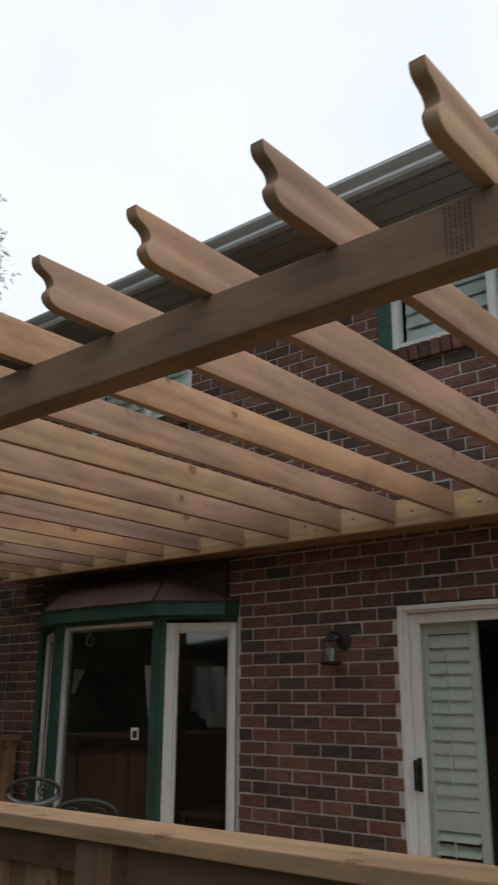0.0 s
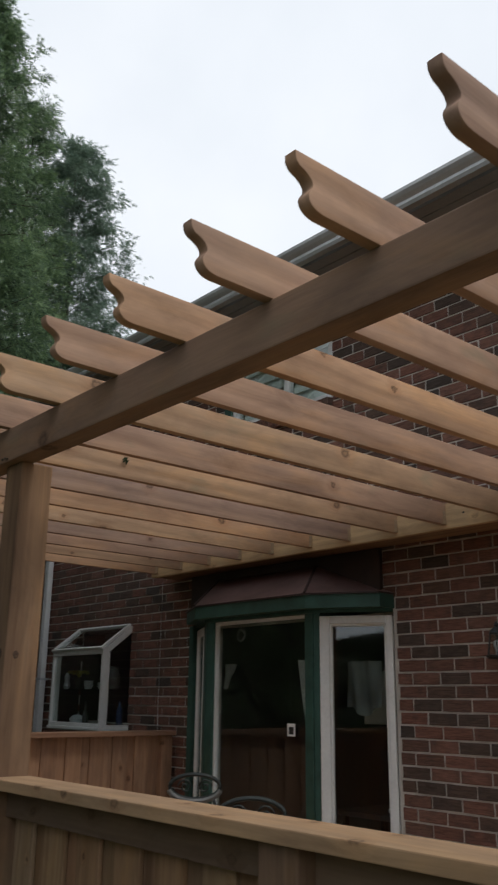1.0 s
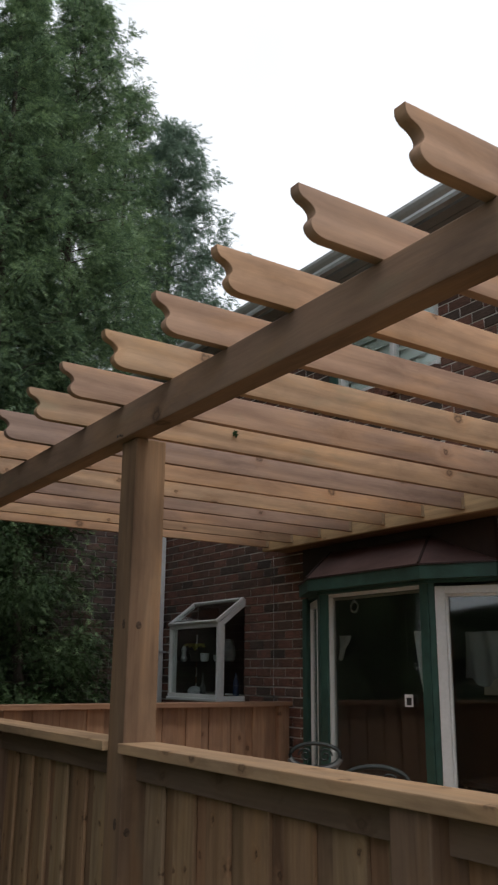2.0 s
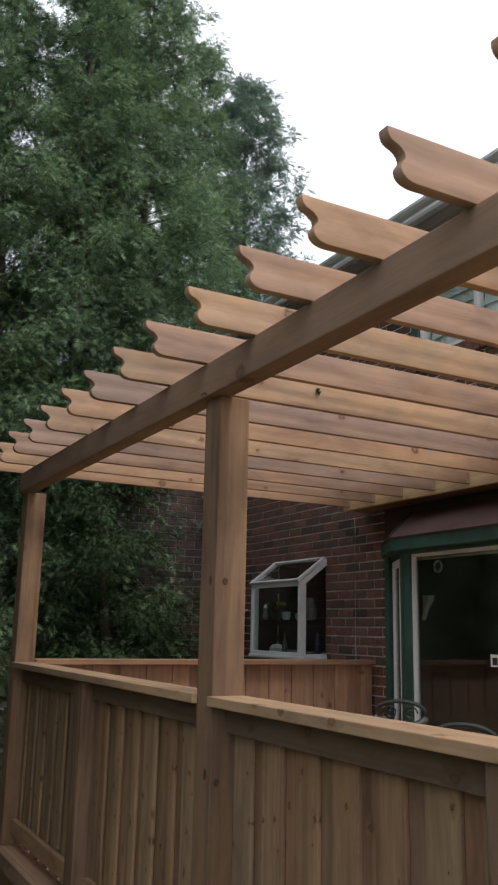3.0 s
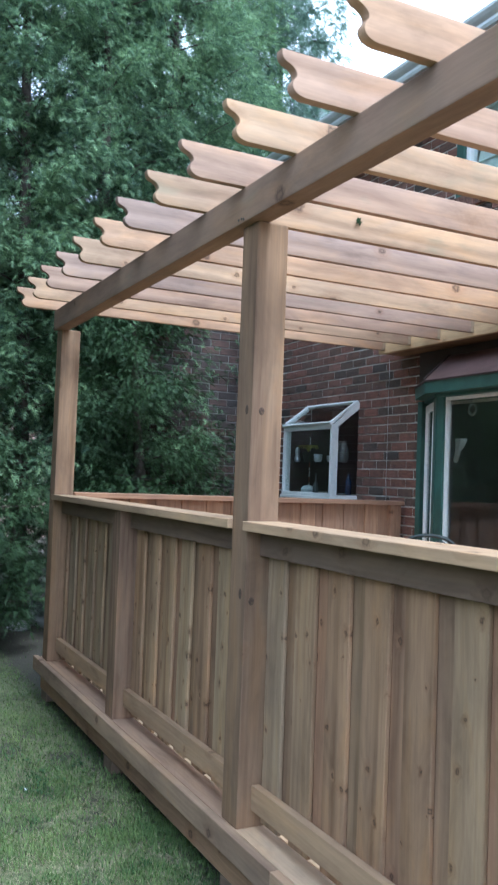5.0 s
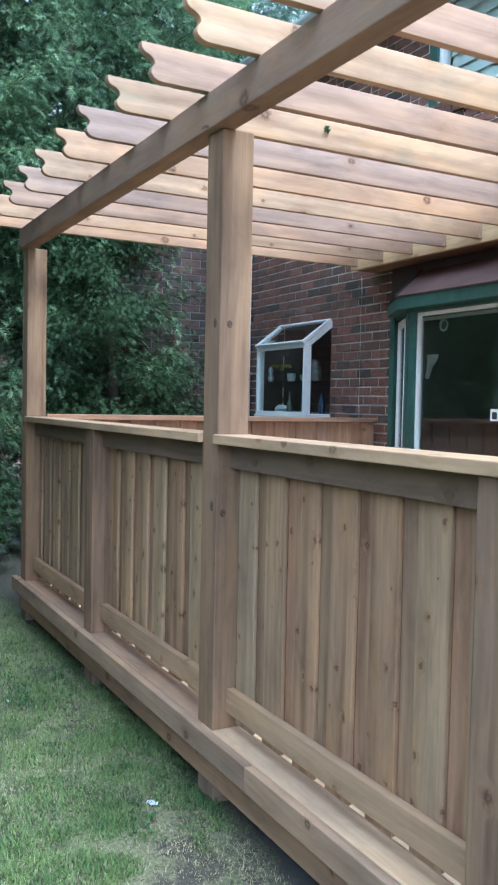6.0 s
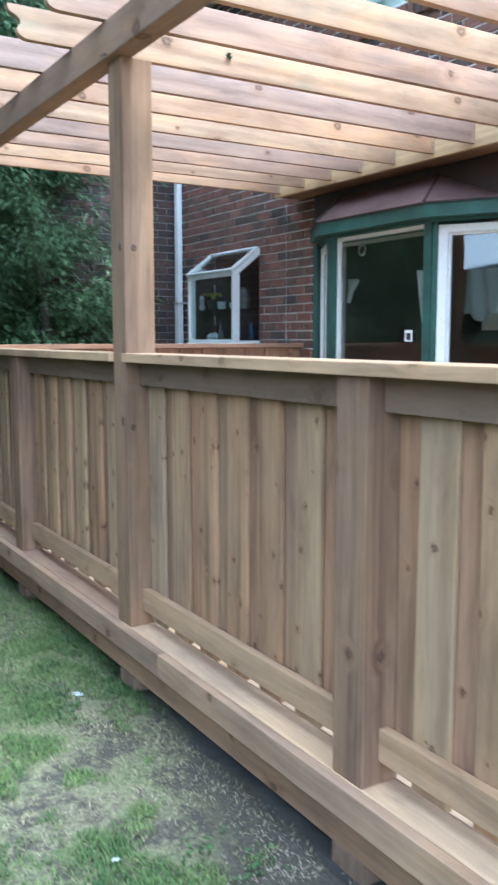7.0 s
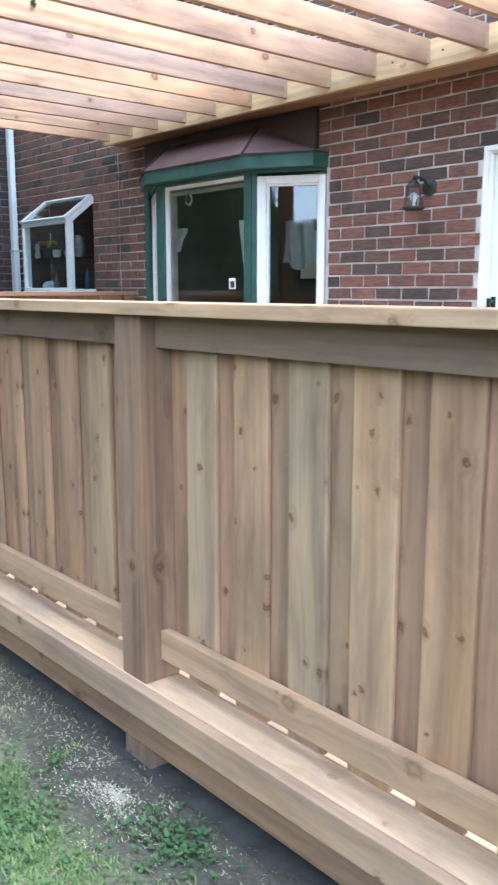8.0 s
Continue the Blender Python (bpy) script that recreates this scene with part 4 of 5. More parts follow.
def pot_plant():
    ob = thing("pot_plant", (-8.16, 4.66, 1.87), "potted plant with yellow-green leaves on the glass shelf", "plant")
    part("pot", turned(bmesh.new(), [(0.04, 0), (0.06, 0.09), (0.065, 0.09), (0.065, 0.11)], (-8.16, 4.66, 1.87), 12), BROWN_TRIM, ob, "dark pot", smooth=True)
    rnd = random.Random(5)
    for _ in range(16):
        a, l = rnd.uniform(0, 6.28), rnd.uniform(0.12, 0.22)
        bm = bmesh.new()
        pts = [Vector((-8.16, 4.66, 1.98)) + Vector((math.cos(a) * l * t, math.sin(a) * l * t * 0.6, 0.28 * t - 0.25 * t * t)) for t in (0, 0.4, 0.75, 1.0)]
        side = Vector((-math.sin(a), math.cos(a), 0))
        w = (0.004, 0.022, 0.016, 0.001)
        lf = [(bm.verts.new(p + side * k), bm.verts.new(p - side * k)) for p, k in zip(pts, w)]
        for (p, q), (r, s) in zip(lf, lf[1:]):
            bm.faces.new((p, q, s, r))
        bmesh.ops.solidify(bm, geom=list(bm.faces), thickness=0.001)
        part("leaf", bm, YELLOW_LEAF, ob)


pot_plant()

# Deck ----------------------------------------------------------------------------------------------
POST_W = 0.14
POST_XS = (-6.61, -3.45, -0.35)
FENCE_POST_XS = (-5.052, -1.838)
FRONT = 1.58                 # front face of the posts


def deck():
    ob = thing("deck", (-3.2, 3.1, 0.0), "raised deck of tan softwood boards on low posts", "deck")
    x0, x1 = -6.74, 1.2
    y = FRONT - 0.002
    i = 0
    while y < 4.7:
        y1 = min(y + (0.128 if i == 0 else 0.136), 4.72)
        if i == 0:
            timber("deck_board", x0, -3.482, y, y1, DECK - 0.036, DECK, WOOD_PINK, ob, "reddish brown deck board")
            timber("deck_board", -3.478, x1, y, y1, DECK - 0.036, DECK, WOOD_DECK, ob)
        else:
            timber("deck_board", x0, x1, y, y1, DECK - 0.036, DECK, WOOD_DECK, ob)
        y = y1 + 0.005
        i += 1
    timber("fascia_board", x0 - 0.04, -3.02, FRONT - 0.044, FRONT - 0.006, DECK - 0.095, DECK + 0.002, WOOD_RIM, ob, "weathered rim board")
    timber("fascia_board", -3.017, x1, FRONT - 0.044, FRONT - 0.006, DECK - 0.095, DECK + 0.002, WOOD_RIM, ob, "weathered rim board")
    timber("carrier_beam", x0 + 0.02, x1, FRONT + 0.006, FRONT + 0.082, 0.075, DECK - 0.038, WOOD_POST, ob, "shaded beam under the rim")
    timber("carrier_beam", x0 + 0.02, x1, 3.2, 3.28, 0.075, DECK - 0.038, WOOD_POST, ob, "shaded beam under the rim")
    for x in (x0 + 0.02, -5.4, -4.0, -2.6, -1.2, 0.2):
        timber("joist", x, x + 0.038, FRONT + 0.084, 4.70, 0.11, DECK - 0.038, WOOD_POST, ob)
    for x in (*POST_XS, *FENCE_POST_XS):
        # Foot posts take the same darkened wood as the top rail.
        timber("foot_post", x - 0.075, x + 0.075, FRONT + 0.006, FRONT + 0.14, -0.12, 0.073, WOOD_DARKENED, ob, "short foot post", 0.006)
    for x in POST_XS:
        timber("foot_post", x - 0.07, x + 0.07, 3.17, 3.31, -0.12, 0.073, WOOD_DARKENED, ob, "short foot post", 0.006)
    return ob


deck()

# Pergola ----------------------------------------------------------------------------------------------
STEP, RAFTER_0 = 0.402, -0.611 - 0.019
RAFTER_LOW, RAFTER_TOP = 2.865, 3.003
BEAM_LOW, BEAM_TOP = 2.720, 2.866
BEAM_Y = 1.541               # front face of the beam
TIP_Y, LEDGER_Y = 1.254, 4.50
RAFTER_TONE = "pink pink yellow yellow pink pink pink orange pink yellow pink yellow grey orange yellow grey pink yellow orange".split()
RAFTER_SHIFT = {2: -0.008, 5: 0.012, 6: 0.010, 7: -0.008, 9: -0.018, 11: -0.015, 14: 0.015, 15: 0.045}


def rafter_mesh(tone):
    """A rafter along its own x, with an ogee nose at the outer end."""
    h = RAFTER_TOP - RAFTER_LOW
    length = LEDGER_Y - TIP_Y
    nose = [(0.0, 0.0), (0.0, 0.016), (0.004, 0.026), (0.014, 0.036), (0.028, 0.042), (0.041, 0.049), (0.051, 0.059), (0.055, 0.070), (0.053, 0.079), (0.047, 0.087), (0.042, 0.096), (0.041, 0.106), (0.045, 0.117), (0.055, 0.127), (0.070, 0.134), (0.090, 0.1375)]
    curve = []
    for i in range(len(nose) - 1):
        p0, p1, p2, p3 = nose[max(i - 1, 0)], nose[i], nose[i + 1], nose[min(i + 2, len(nose) - 1)]
        for t in (0.0, 0.33, 0.67) if i > 1 else (0.0,):
            curve.append(tuple(0.5 * (2 * b + (c - a) * t + (2 * a - 5 * b + 4 * c - d) * t * t + (3 * b - a - 3 * c + d) * t ** 3) for a, b, c, d in zip(p0, p1, p2, p3)))
    curve.append(nose[-1])
    prof = [(u, h - v) for u, v in curve] + [(length, 0.0), (length, h)]
    bm = bmesh.new()
    a = [bm.verts.new((u, -0.019, v)) for u, v in prof]
    b = [bm.verts.new((u, 0.019, v)) for u, v in prof]
    bm.faces.new(a)
    bm.faces.new(b[::-1])
    for i in range(len(a)):
        j = (i + 1) % len(a)
        bm.faces.new((a[j], a[i], b[i], b[j]))
    bmesh.ops.recalc_face_normals(bm, faces=bm.faces)
    rim = [e for e in bm.edges if len({v.co.y > 0 for v in e.verts}) == 1]
    bmesh.ops.bevel(bm, geom=rim, offset=0.003, segments=2, profile=0.6, affect="EDGES")
    me = to_mesh("rafter", bm, RAFTER_TONES[tone])
    me.shade_smooth()
    me.set_sharp_from_angle(angle=radians(30))
    return me


def hanger_mesh():
    """A folded joist hanger with its nails, at the inner end of a rafter."""
    bm = bmesh.new()
    for s in (-1, 1):
        box(bm, s * 0.0195 - 0.0008, s * 0.0195 + 0.0008, -0.032, -0.002, 0.004, 0.085)
        for i in range(4):
            z = 0.018 + i * 0.021
            a, b = sorted((s * 0.0203, s * 0.0225))
            box(bm, a, b, -0.028, -0.022, z, z + 0.006)
    box(bm, -0.0203, 0.0203, -0.045, -0.002, 0.002, 0.004)
    return to_mesh("joist_hanger", bm, ZINC)


def pergola():
    ob = thing("pergola", (-3.2, 3.0, DECK), "softwood pergola with scroll-ended rafters fixed to a brick house", "pergola")
    for x in POST_XS:
        timber("post", x - 0.07, x + 0.07, FRONT, FRONT + POST_W, DECK, BEAM_LOW, WOOD_POST, ob, "square brown post", 0.007)
    timber("beam", -6.64, 1.1, BEAM_Y, BEAM_Y + 0.095, BEAM_LOW, BEAM_TOP, WOOD_BEAM, ob, "grey-brown carrying beam", 0.006)
    timber("ledger", -6.70, 1.3, LEDGER_Y, LEDGER_Y + 0.038, 2.838, RAFTER_TOP, WOOD_LEDGER, ob, "pale yellow ledger board", 0.003)
    timber("ledger_backing", -6.70, 1.3, LEDGER_Y + 0.040, W - 0.002, 2.846, RAFTER_TOP - 0.004, WOOD_POST, ob, "dark packing behind the ledger", 0.003)
    hm = hanger_mesh()
    shapes = {tone: rafter_mesh(tone) for tone in RAFTER_TONES}
    for k in range(-3, 16):
        x = RAFTER_0 - STEP * k + RAFTER_SHIFT.get(k, 0.0)
        tone = RAFTER_TONE[k + 3]
        r = part("rafter", shapes[tone], RAFTER_TONES[tone], ob, "", Matrix.Translation((x, TIP_Y, RAFTER_LOW)) @ ALONG_Y)
        part("joist_hanger", hm, ZINC, r, "", Matrix.Translation((x, LEDGER_Y, RAFTER_LOW)))
    # bolts through the ledger, nail heads at the post
    for x, bright in ((-2.06, True), (-2.50, False), (-2.92, False), (-3.30, False)):
        bm = bmesh.new()
        turned(bm, [(0.014, 0), (0.014, 0.004), (0.008, 0.005), (0.008, 0.014), (0.002, 0.016)] if bright else [(0.007, 0), (0.007, 0.003), (0.003, 0.004)], (0, 0, 0), 8)
        part("bolt", bm, BRIGHT_STEEL if bright else BLACK_PLASTIC, ob, "", Matrix.Translation((x, LEDGER_Y, 2.925)) @ Matrix.Rotation(radians(90), 4, "X"))
    for x in POST_XS:
        for dx in (-0.045, -0.02, 0.0):
            bm = turned(bmesh.new(), [(0.006, 0), (0.006, 0.002), (0.002, 0.003)], (0, 0, 0), 8)
            part("nail_head", bm, BLACK_PLASTIC, ob, "", Matrix.Translation((x + dx + 0.01, BEAM_Y, BEAM_LOW + 0.012 + 0.006 * (dx < -0.01))) @ Matrix.Rotation(radians(90), 4, "X"))
    # dark knots on the middle post
    for y, z, side, tall in ((0.0, 1.955, "front", 1.5), (0.045, 1.950, "side", 1.2), (0.0, 1.215, "front", 1.7), (0.030, 1.190, "side", 1.2)):
        bm = turned(bmesh.new(), [(0.013, 0.0), (0.012, 0.0012), (0.006, 0.0016), (0.002, 0.001)], (0, 0, 0), 12)
        bmesh.ops.scale(bm, vec=(1.0, tall, 1.0), verts=bm.verts)
        px = POST_XS[1]
        m = Matrix.Translation((px + 0.028, FRONT, z)) @ Matrix.Rotation(radians(90), 4, "X") if side == "front" else Matrix.Translation((px + 0.07, FRONT + y, z)) @ Matrix.Rotation(radians(90), 4, "Y") @ Matrix.Rotation(radians(90), 4, "Z")
        part("knot", bm, KNOT, ob, "dark knot", m)
    # faded rows of a mill stamp on the beam
    bm = bmesh.new()
    rnd = random.Random(3)
    for i in range(6):
        x = -0.735 + i * 0.012
        z = BEAM_LOW + 0.012
        while z < BEAM_TOP - 0.015:
            h = rnd.uniform(0.004, 0.011)
            box(bm, x, x + 0.006, BEAM_Y - 0.0008, BEAM_Y + 0.0002, z, z + h)
            z += h + rnd.uniform(0.002, 0.006)
    part("mill_stamp", bm, INK, ob, "faded dark mill stamp")
    return ob


pergola()

# Fences round the deck --------------------------------------------------------------------------------
CAP_LOW, CAP_TOP = 1.470, 1.508
RAIL_Y = 1.640
BOARD_W = 0.141
SPANS = (
    # left post edge, right post edge, first near board, step
    (-6.54, -5.12, -6.62, 0.225),
    (-4.985, -3.52, -4.977, 0.225),
    (-3.38, -1.906, -3.370, 0.2247),
    (-1.77, -0.42, -1.671, 0.225),
    (-0.28, 1.13, -0.20, 0.225),
)


def front_fence():
    ob = thing("fence", (-3.5, 1.67, DECK), "board-on-board softwood fence with a flat cap rail", "fence")
    for x in FENCE_POST_XS:
        timber("fence_post", x - 0.068, x + 0.068, FRONT, FRONT + 0.135, DECK, CAP_LOW - 0.001, WOOD_SHORT_POST, ob, "short square post", 0.006)
    caps = ((-6.54, -3.52), (-3.38, -0.42), (-0.28, 1.15))
    for a, b in caps:
        timber("cap_rail", a, b, 1.558, 1.722, CAP_LOW, CAP_TOP, WOOD_CAP, ob, "pale cap rail", 0.004)
    rnd = random.Random(11)
    meshes = {}
    for a, b, first, step in SPANS:
        timber("top_rail", a, b, RAIL_Y, RAIL_Y + 0.036, CAP_LOW - 0.099, CAP_LOW - 0.001, WOOD_DARKENED, ob, "top rail, darkened for the shade under the cap", 0.003)
        timber("bottom_rail", a, b, RAIL_Y, RAIL_Y + 0.036, 0.370, 0.468, WOOD_LOWRAIL, ob, "lower rail", 0.004)
        x = first - step
        while x < b:
            for off, near in ((0.0, True), (step * 0.5 + 0.001, False)):
                x0, x1 = max(a + 0.002, x + off), min(b - 0.002, x + off + BOARD_W)
                if x1 - x0 < 0.02:
                    continue
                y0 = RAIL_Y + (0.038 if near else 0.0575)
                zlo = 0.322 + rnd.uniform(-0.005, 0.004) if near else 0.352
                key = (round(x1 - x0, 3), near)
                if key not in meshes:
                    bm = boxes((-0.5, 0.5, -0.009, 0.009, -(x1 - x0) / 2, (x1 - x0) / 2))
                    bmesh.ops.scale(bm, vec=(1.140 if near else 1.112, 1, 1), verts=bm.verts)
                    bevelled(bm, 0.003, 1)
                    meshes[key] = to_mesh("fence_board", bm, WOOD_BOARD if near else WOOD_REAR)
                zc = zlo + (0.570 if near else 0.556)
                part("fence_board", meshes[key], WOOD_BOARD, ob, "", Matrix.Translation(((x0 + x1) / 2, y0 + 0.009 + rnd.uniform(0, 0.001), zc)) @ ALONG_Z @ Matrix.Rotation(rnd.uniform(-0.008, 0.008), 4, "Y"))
            x += step
    return ob


front_fence()


def side_fence():
    ob = thing("fence", (-6.66, 3.2, DECK), "reddish board-on-board side fence ending at the brick wall", "fence")
    timber("cap_rail", -6.74, -6.53, 1.73, 4.715, 1.488, 1.525, WOOD_SIDE, ob, "brown cap rail", 0.004)
    timber("fence_post", -6.70, -6.58, 4.60, 4.715, DECK, 1.486, WOOD_SIDE, ob, "end post", 0.005)
    timber("bottom_rail", -6.70, -6.662, 1.73, 4.59, 0.37, 0.46, WOOD_SIDE, ob, "", 0.004)
    timber("top_rail", -6.70, -6.662, 1.73, 4.59, 1.388, 1.486, WOOD_SIDE, ob, "", 0.004)
    rnd = random.Random(4)
    y = 1.745
    while y < 4.56:
        for off, near in ((0.0, True), (0.1085, False)):
            y0, y1 = y + off, min(y + off + 0.14, 4.715 if near else 4.6)
            if y1 - y0 < 0.03:
                continue
            x = -6.622 if near else -6.641
            timber("fence_board", x - 0.009, x + 0.009, y0, y1, 0.36, 1.486, WOOD_SIDE, ob, "", 0.003)
        y += 0.217
    return ob


side_fence()

# Wall lantern, downspout, cable ---------------------------------------------------------------------------


def wall_lantern():
    x, z = -3.215, 2.06
    ob = thing("wall_lantern", (x, W, z), "black outdoor wall lantern with clear glass on the brickwork", "lamp")
    plate = turned(bmesh.new(), [(0.055, 0), (0.055, 0.008), (0.045, 0.014), (0.02, 0.02)], (0, 0, 0), 16)
    part("backplate", plate, DARK_IRON, ob, "round back plate", Matrix.Translation((x + 0.02, W - 0.001, z + 0.135)) @ Matrix.Rotation(radians(90), 4, "X"), True)
    arc = [(x + 0.02, W - 0.02, z + 0.135), (x + 0.015, W - 0.06, z + 0.175), (x + 0.005, W - 0.11, z + 0.19), (x, W - 0.14, z + 0.17)]
    part("arm", tube(bmesh.new(), arc, 0.009, 8), DARK_IRON, ob, "curved arm", smooth=True)
    cy = W - 0.14
    part("hood", turned(bmesh.new(), [(0.045, 0.0), (0.048, 0.008), (0.03, 0.03), (0.012, 0.045), (0.016, 0.055), (0.004, 0.075)], (x, cy, z + 0.125), 12), DARK_IRON, ob, "stepped hood", smooth=True)
    part("glass", turned(bmesh.new(), [(0.062, 0.0), (0.042, 0.125)], (x, cy, z + 0.004), 12), GLASS, ob, "clear glass").visible_shadow = False
    for i in range(6):
        a = i * math.pi / 3
        p = [(x + 0.064 * math.cos(a), cy + 0.064 * math.sin(a), z + 0.004), (x + 0.044 * math.cos(a), cy + 0.044 * math.sin(a), z + 0.128)]
        part("cage_bar", tube(bmesh.new(), p, 0.0035, 6), DARK_IRON, ob)
    part("tray", turned(bmesh.new(), [(0.05, -0.02), (0.072, -0.008), (0.074, 0.0), (0.06, 0.004)], (x, cy, z), 16), DARK_IRON, ob, "round base tray", smooth=True)
    part("bulb", turned(bmesh.new(), [(0.012, 0.0), (0.014, 0.03), (0.024, 0.055), (0.02, 0.08), (0.004, 0.09)], (x, cy, z + 0.004), 10), PAPER, ob, "unlit bulb", smooth=True)


wall_lantern()


def downspout():
    x, y = -9.06, W - 0.07
    ob = thing("downspout", (x, y, 0.05), "white square downspout in the corner of the brick walls", "pipe")
    for z0, z1, s in ((0.05, 1.98, 0.0), (1.98, 5.10, -0.004)):
        part("pipe", bevelled(boxes((x - 0.045 - s, x + 0.045 + s, y - 0.035 - s, y + 0.035 + s, z0, z1)), 0.008, 2), WHITE_PAINT, ob)
    for z in (1.98, 3.9):
        part("strap", bevelled(boxes((x - 0.055, x + 0.055, y - 0.042, y + 0.066, z - 0.012, z + 0.012)), 0.003), GUTTER_PAINT, ob, "grey strap")


downspout()


def wall_cable():
    rnd = random.Random(8)
    pts = [(-6.905 + rnd.uniform(-0.008, 0.008), W - 0.008, 0.6 + 0.16 * i) for i in range(15)]
    return tagged(part("cable", tube(bmesh.new(), pts, 0.0028, 6), WHITE_PAINT, smooth=True), "thin pale cable clipped to the brick wall", "cable")


wall_cable()

# Patio chairs ---------------------------------------------------------------------------------------------


def patio_chair(at, turn):
    """A wrought-iron chair with a round scrolled back."""
    ob = thing("patio_chair", (0, 0, 0), "dark green wrought-iron patio chair with scrolled oval back", "chair", "chairs on the deck")
    top, seat = 1.10, 0.45
    for x, y in ((-0.21, -0.2), (0.21, -0.2)):
        part("leg", tube(bmesh.new(), [(x, y, seat), (x * 1.1, y * 1.1, 0.0)], 0.012, 8), GREEN_IRON, ob, smooth=True)
    for s in (-1, 1):
        part("leg", tube(bmesh.new(), [(s * 0.2, 0.2, seat), (s * 0.22, 0.27, 0.0)], 0.012, 8), GREEN_IRON, ob, smooth=True)
        part("back_post", tube(bmesh.new(), [(s * 0.2, 0.2, seat), (s * 0.19, 0.24, 0.72), (s * 0.13, 0.27, 0.86)], 0.011, 8), GREEN_IRON, ob, smooth=True)
    rim = [(0.23 * math.cos(a), 0.22 * math.sin(a), seat) for a in (2 * math.pi * i / 24 for i in range(24))]
    part("seat_rim", tube(bmesh.new(), rim, 0.011, 6, True), GREEN_IRON, ob, smooth=True)
    bm = turned(bmesh.new(), [(0.215, -0.004), (0.222, 0.0), (0.215, 0.004)], (0, 0, seat), 24)
    part("seat", bm, GREEN_IRON, ob, "pierced metal seat")
    mid, half, tall = 1.025, 0.14, 0.064
    oval = [(half * math.cos(a), 0.285, mid + tall * math.sin(a)) for a in (2 * math.pi * i / 28 for i in range(28))]
    part("back_ring", tube(bmesh.new(), oval, 0.011, 8, True), GREEN_IRON, ob, "oval back ring", smooth=True)
    band = [((half + 0.004) * math.cos(a), 0.285, mid - 0.006 + (tall + 0.004) * math.sin(a)) for a in (math.pi * (1.05 + 0.9 * i / 16) for i in range(17))]
    part("back_band", tube(bmesh.new(), band, 0.016, 8), BRIGHT_IRON, ob, "paler grey lower band", smooth=True)
    for s in (-1, 1):
        sp = []
        for i in range(26):
            a = i / 25 * 3.0 * math.pi
            r = 0.040 - 0.011 * a / math.pi
            sp.append((s * (0.055 + r * math.cos(a)), 0.285, mid + r * math.sin(a)))
        part("scroll", tube(bmesh.new(), sp, 0.005, 6), GREEN_IRON, ob, "scroll in the back", smooth=True)
        part("back_spindle", tube(bmesh.new(), [(s * 0.1, 0.285, mid - tall * 0.7), (s * 0.13, 0.27, 0.86)], 0.009, 6), GREEN_IRON, ob, smooth=True)
    ob.matrix_basis = Matrix.Translation(at) @ Matrix.Rotation(turn, 4, "Z")
    return ob


first_chair = patio_chair((-4.05, 3.02, DECK), radians(51))
copy_thing(first_chair, Matrix.Translation((-2.97, 2.47, DECK)) @ Matrix.Rotation(radians(46), 4, "Z"))


def stuck_leaf():
    """A few dark leaves caught on a rafter's side."""
    x, y, z = -3.826, 2.347, 2.955
    ob = thing("leaf_sprig", (x, y, z), "small dark green leaf sprig caught on a pergola rafter", "leaf")
    rnd = random.Random(14)
    for i in range(7):
        a, l = rnd.uniform(0, 6.283), rnd.uniform(0.016, 0.032)
        bm = bmesh.new()
        c = Vector((0.004 + 0.002 * i, rnd.uniform(-0.014, 0.014), rnd.uniform(-0.012, 0.012)))
        d, s = Vector((0.15, math.cos(a), math.sin(a))), Vector((0.0, -math.sin(a), math.cos(a)))
        v = [bm.verts.new(Vector((x, y, z)) + c + d * l * t + s * l * w) for t, w in ((-0.5, 0.0), (-0.15, 0.22), (0.25, 0.2), (0.6, 0.0), (0.25, -0.2), (-0.15, -0.22))]
        bm.faces.new(v)
        bmesh.ops.solidify(bm, geom=list(bm.faces), thickness=0.001)
        part("leaf", bm, DARK_LEAF, ob)
    return ob


stuck_leaf()

# Lawn growth --------------------------------------------------------------------------------------------
rng = np.random.default_rng(7)


def hash_noise(x, y, s, o):
    return np.array([noise.noise(Vector((a * s, b * s, o))) for a, b in zip(x, y)])


def green_cover(x, y):
    """How green the lawn is: patchy, thin beside the deck."""
    n = 0.45 * hash_noise(x, y, 1.4, 2.0) + 0.45 * hash_noise(x, y, 4.2, 5.0) + 0.35 * hash_noise(x, y, 11.0, 7.0)
    edge = np.clip((1.5 - y) / 0.5, 0, 1)
    left = np.clip((-3.6 - x) / 2.0, 0, 1)
    worn = np.exp(-((x + 2.75) / 0.7) ** 2 - ((y - 1.13) / 0.36) ** 2) * np.clip(0.75 + 1.6 * hash_noise(x, y, 4.5, 8.0), 0, 1.4)
    return 1.35 * n + 0.34 * edge + 0.5 * left - 0.34 - 0.95 * worn - 0.9 * np.clip((y - 1.15) / 0.3, 0, 1) * np.clip((x + 3.2) / 0.8, 0, 1)


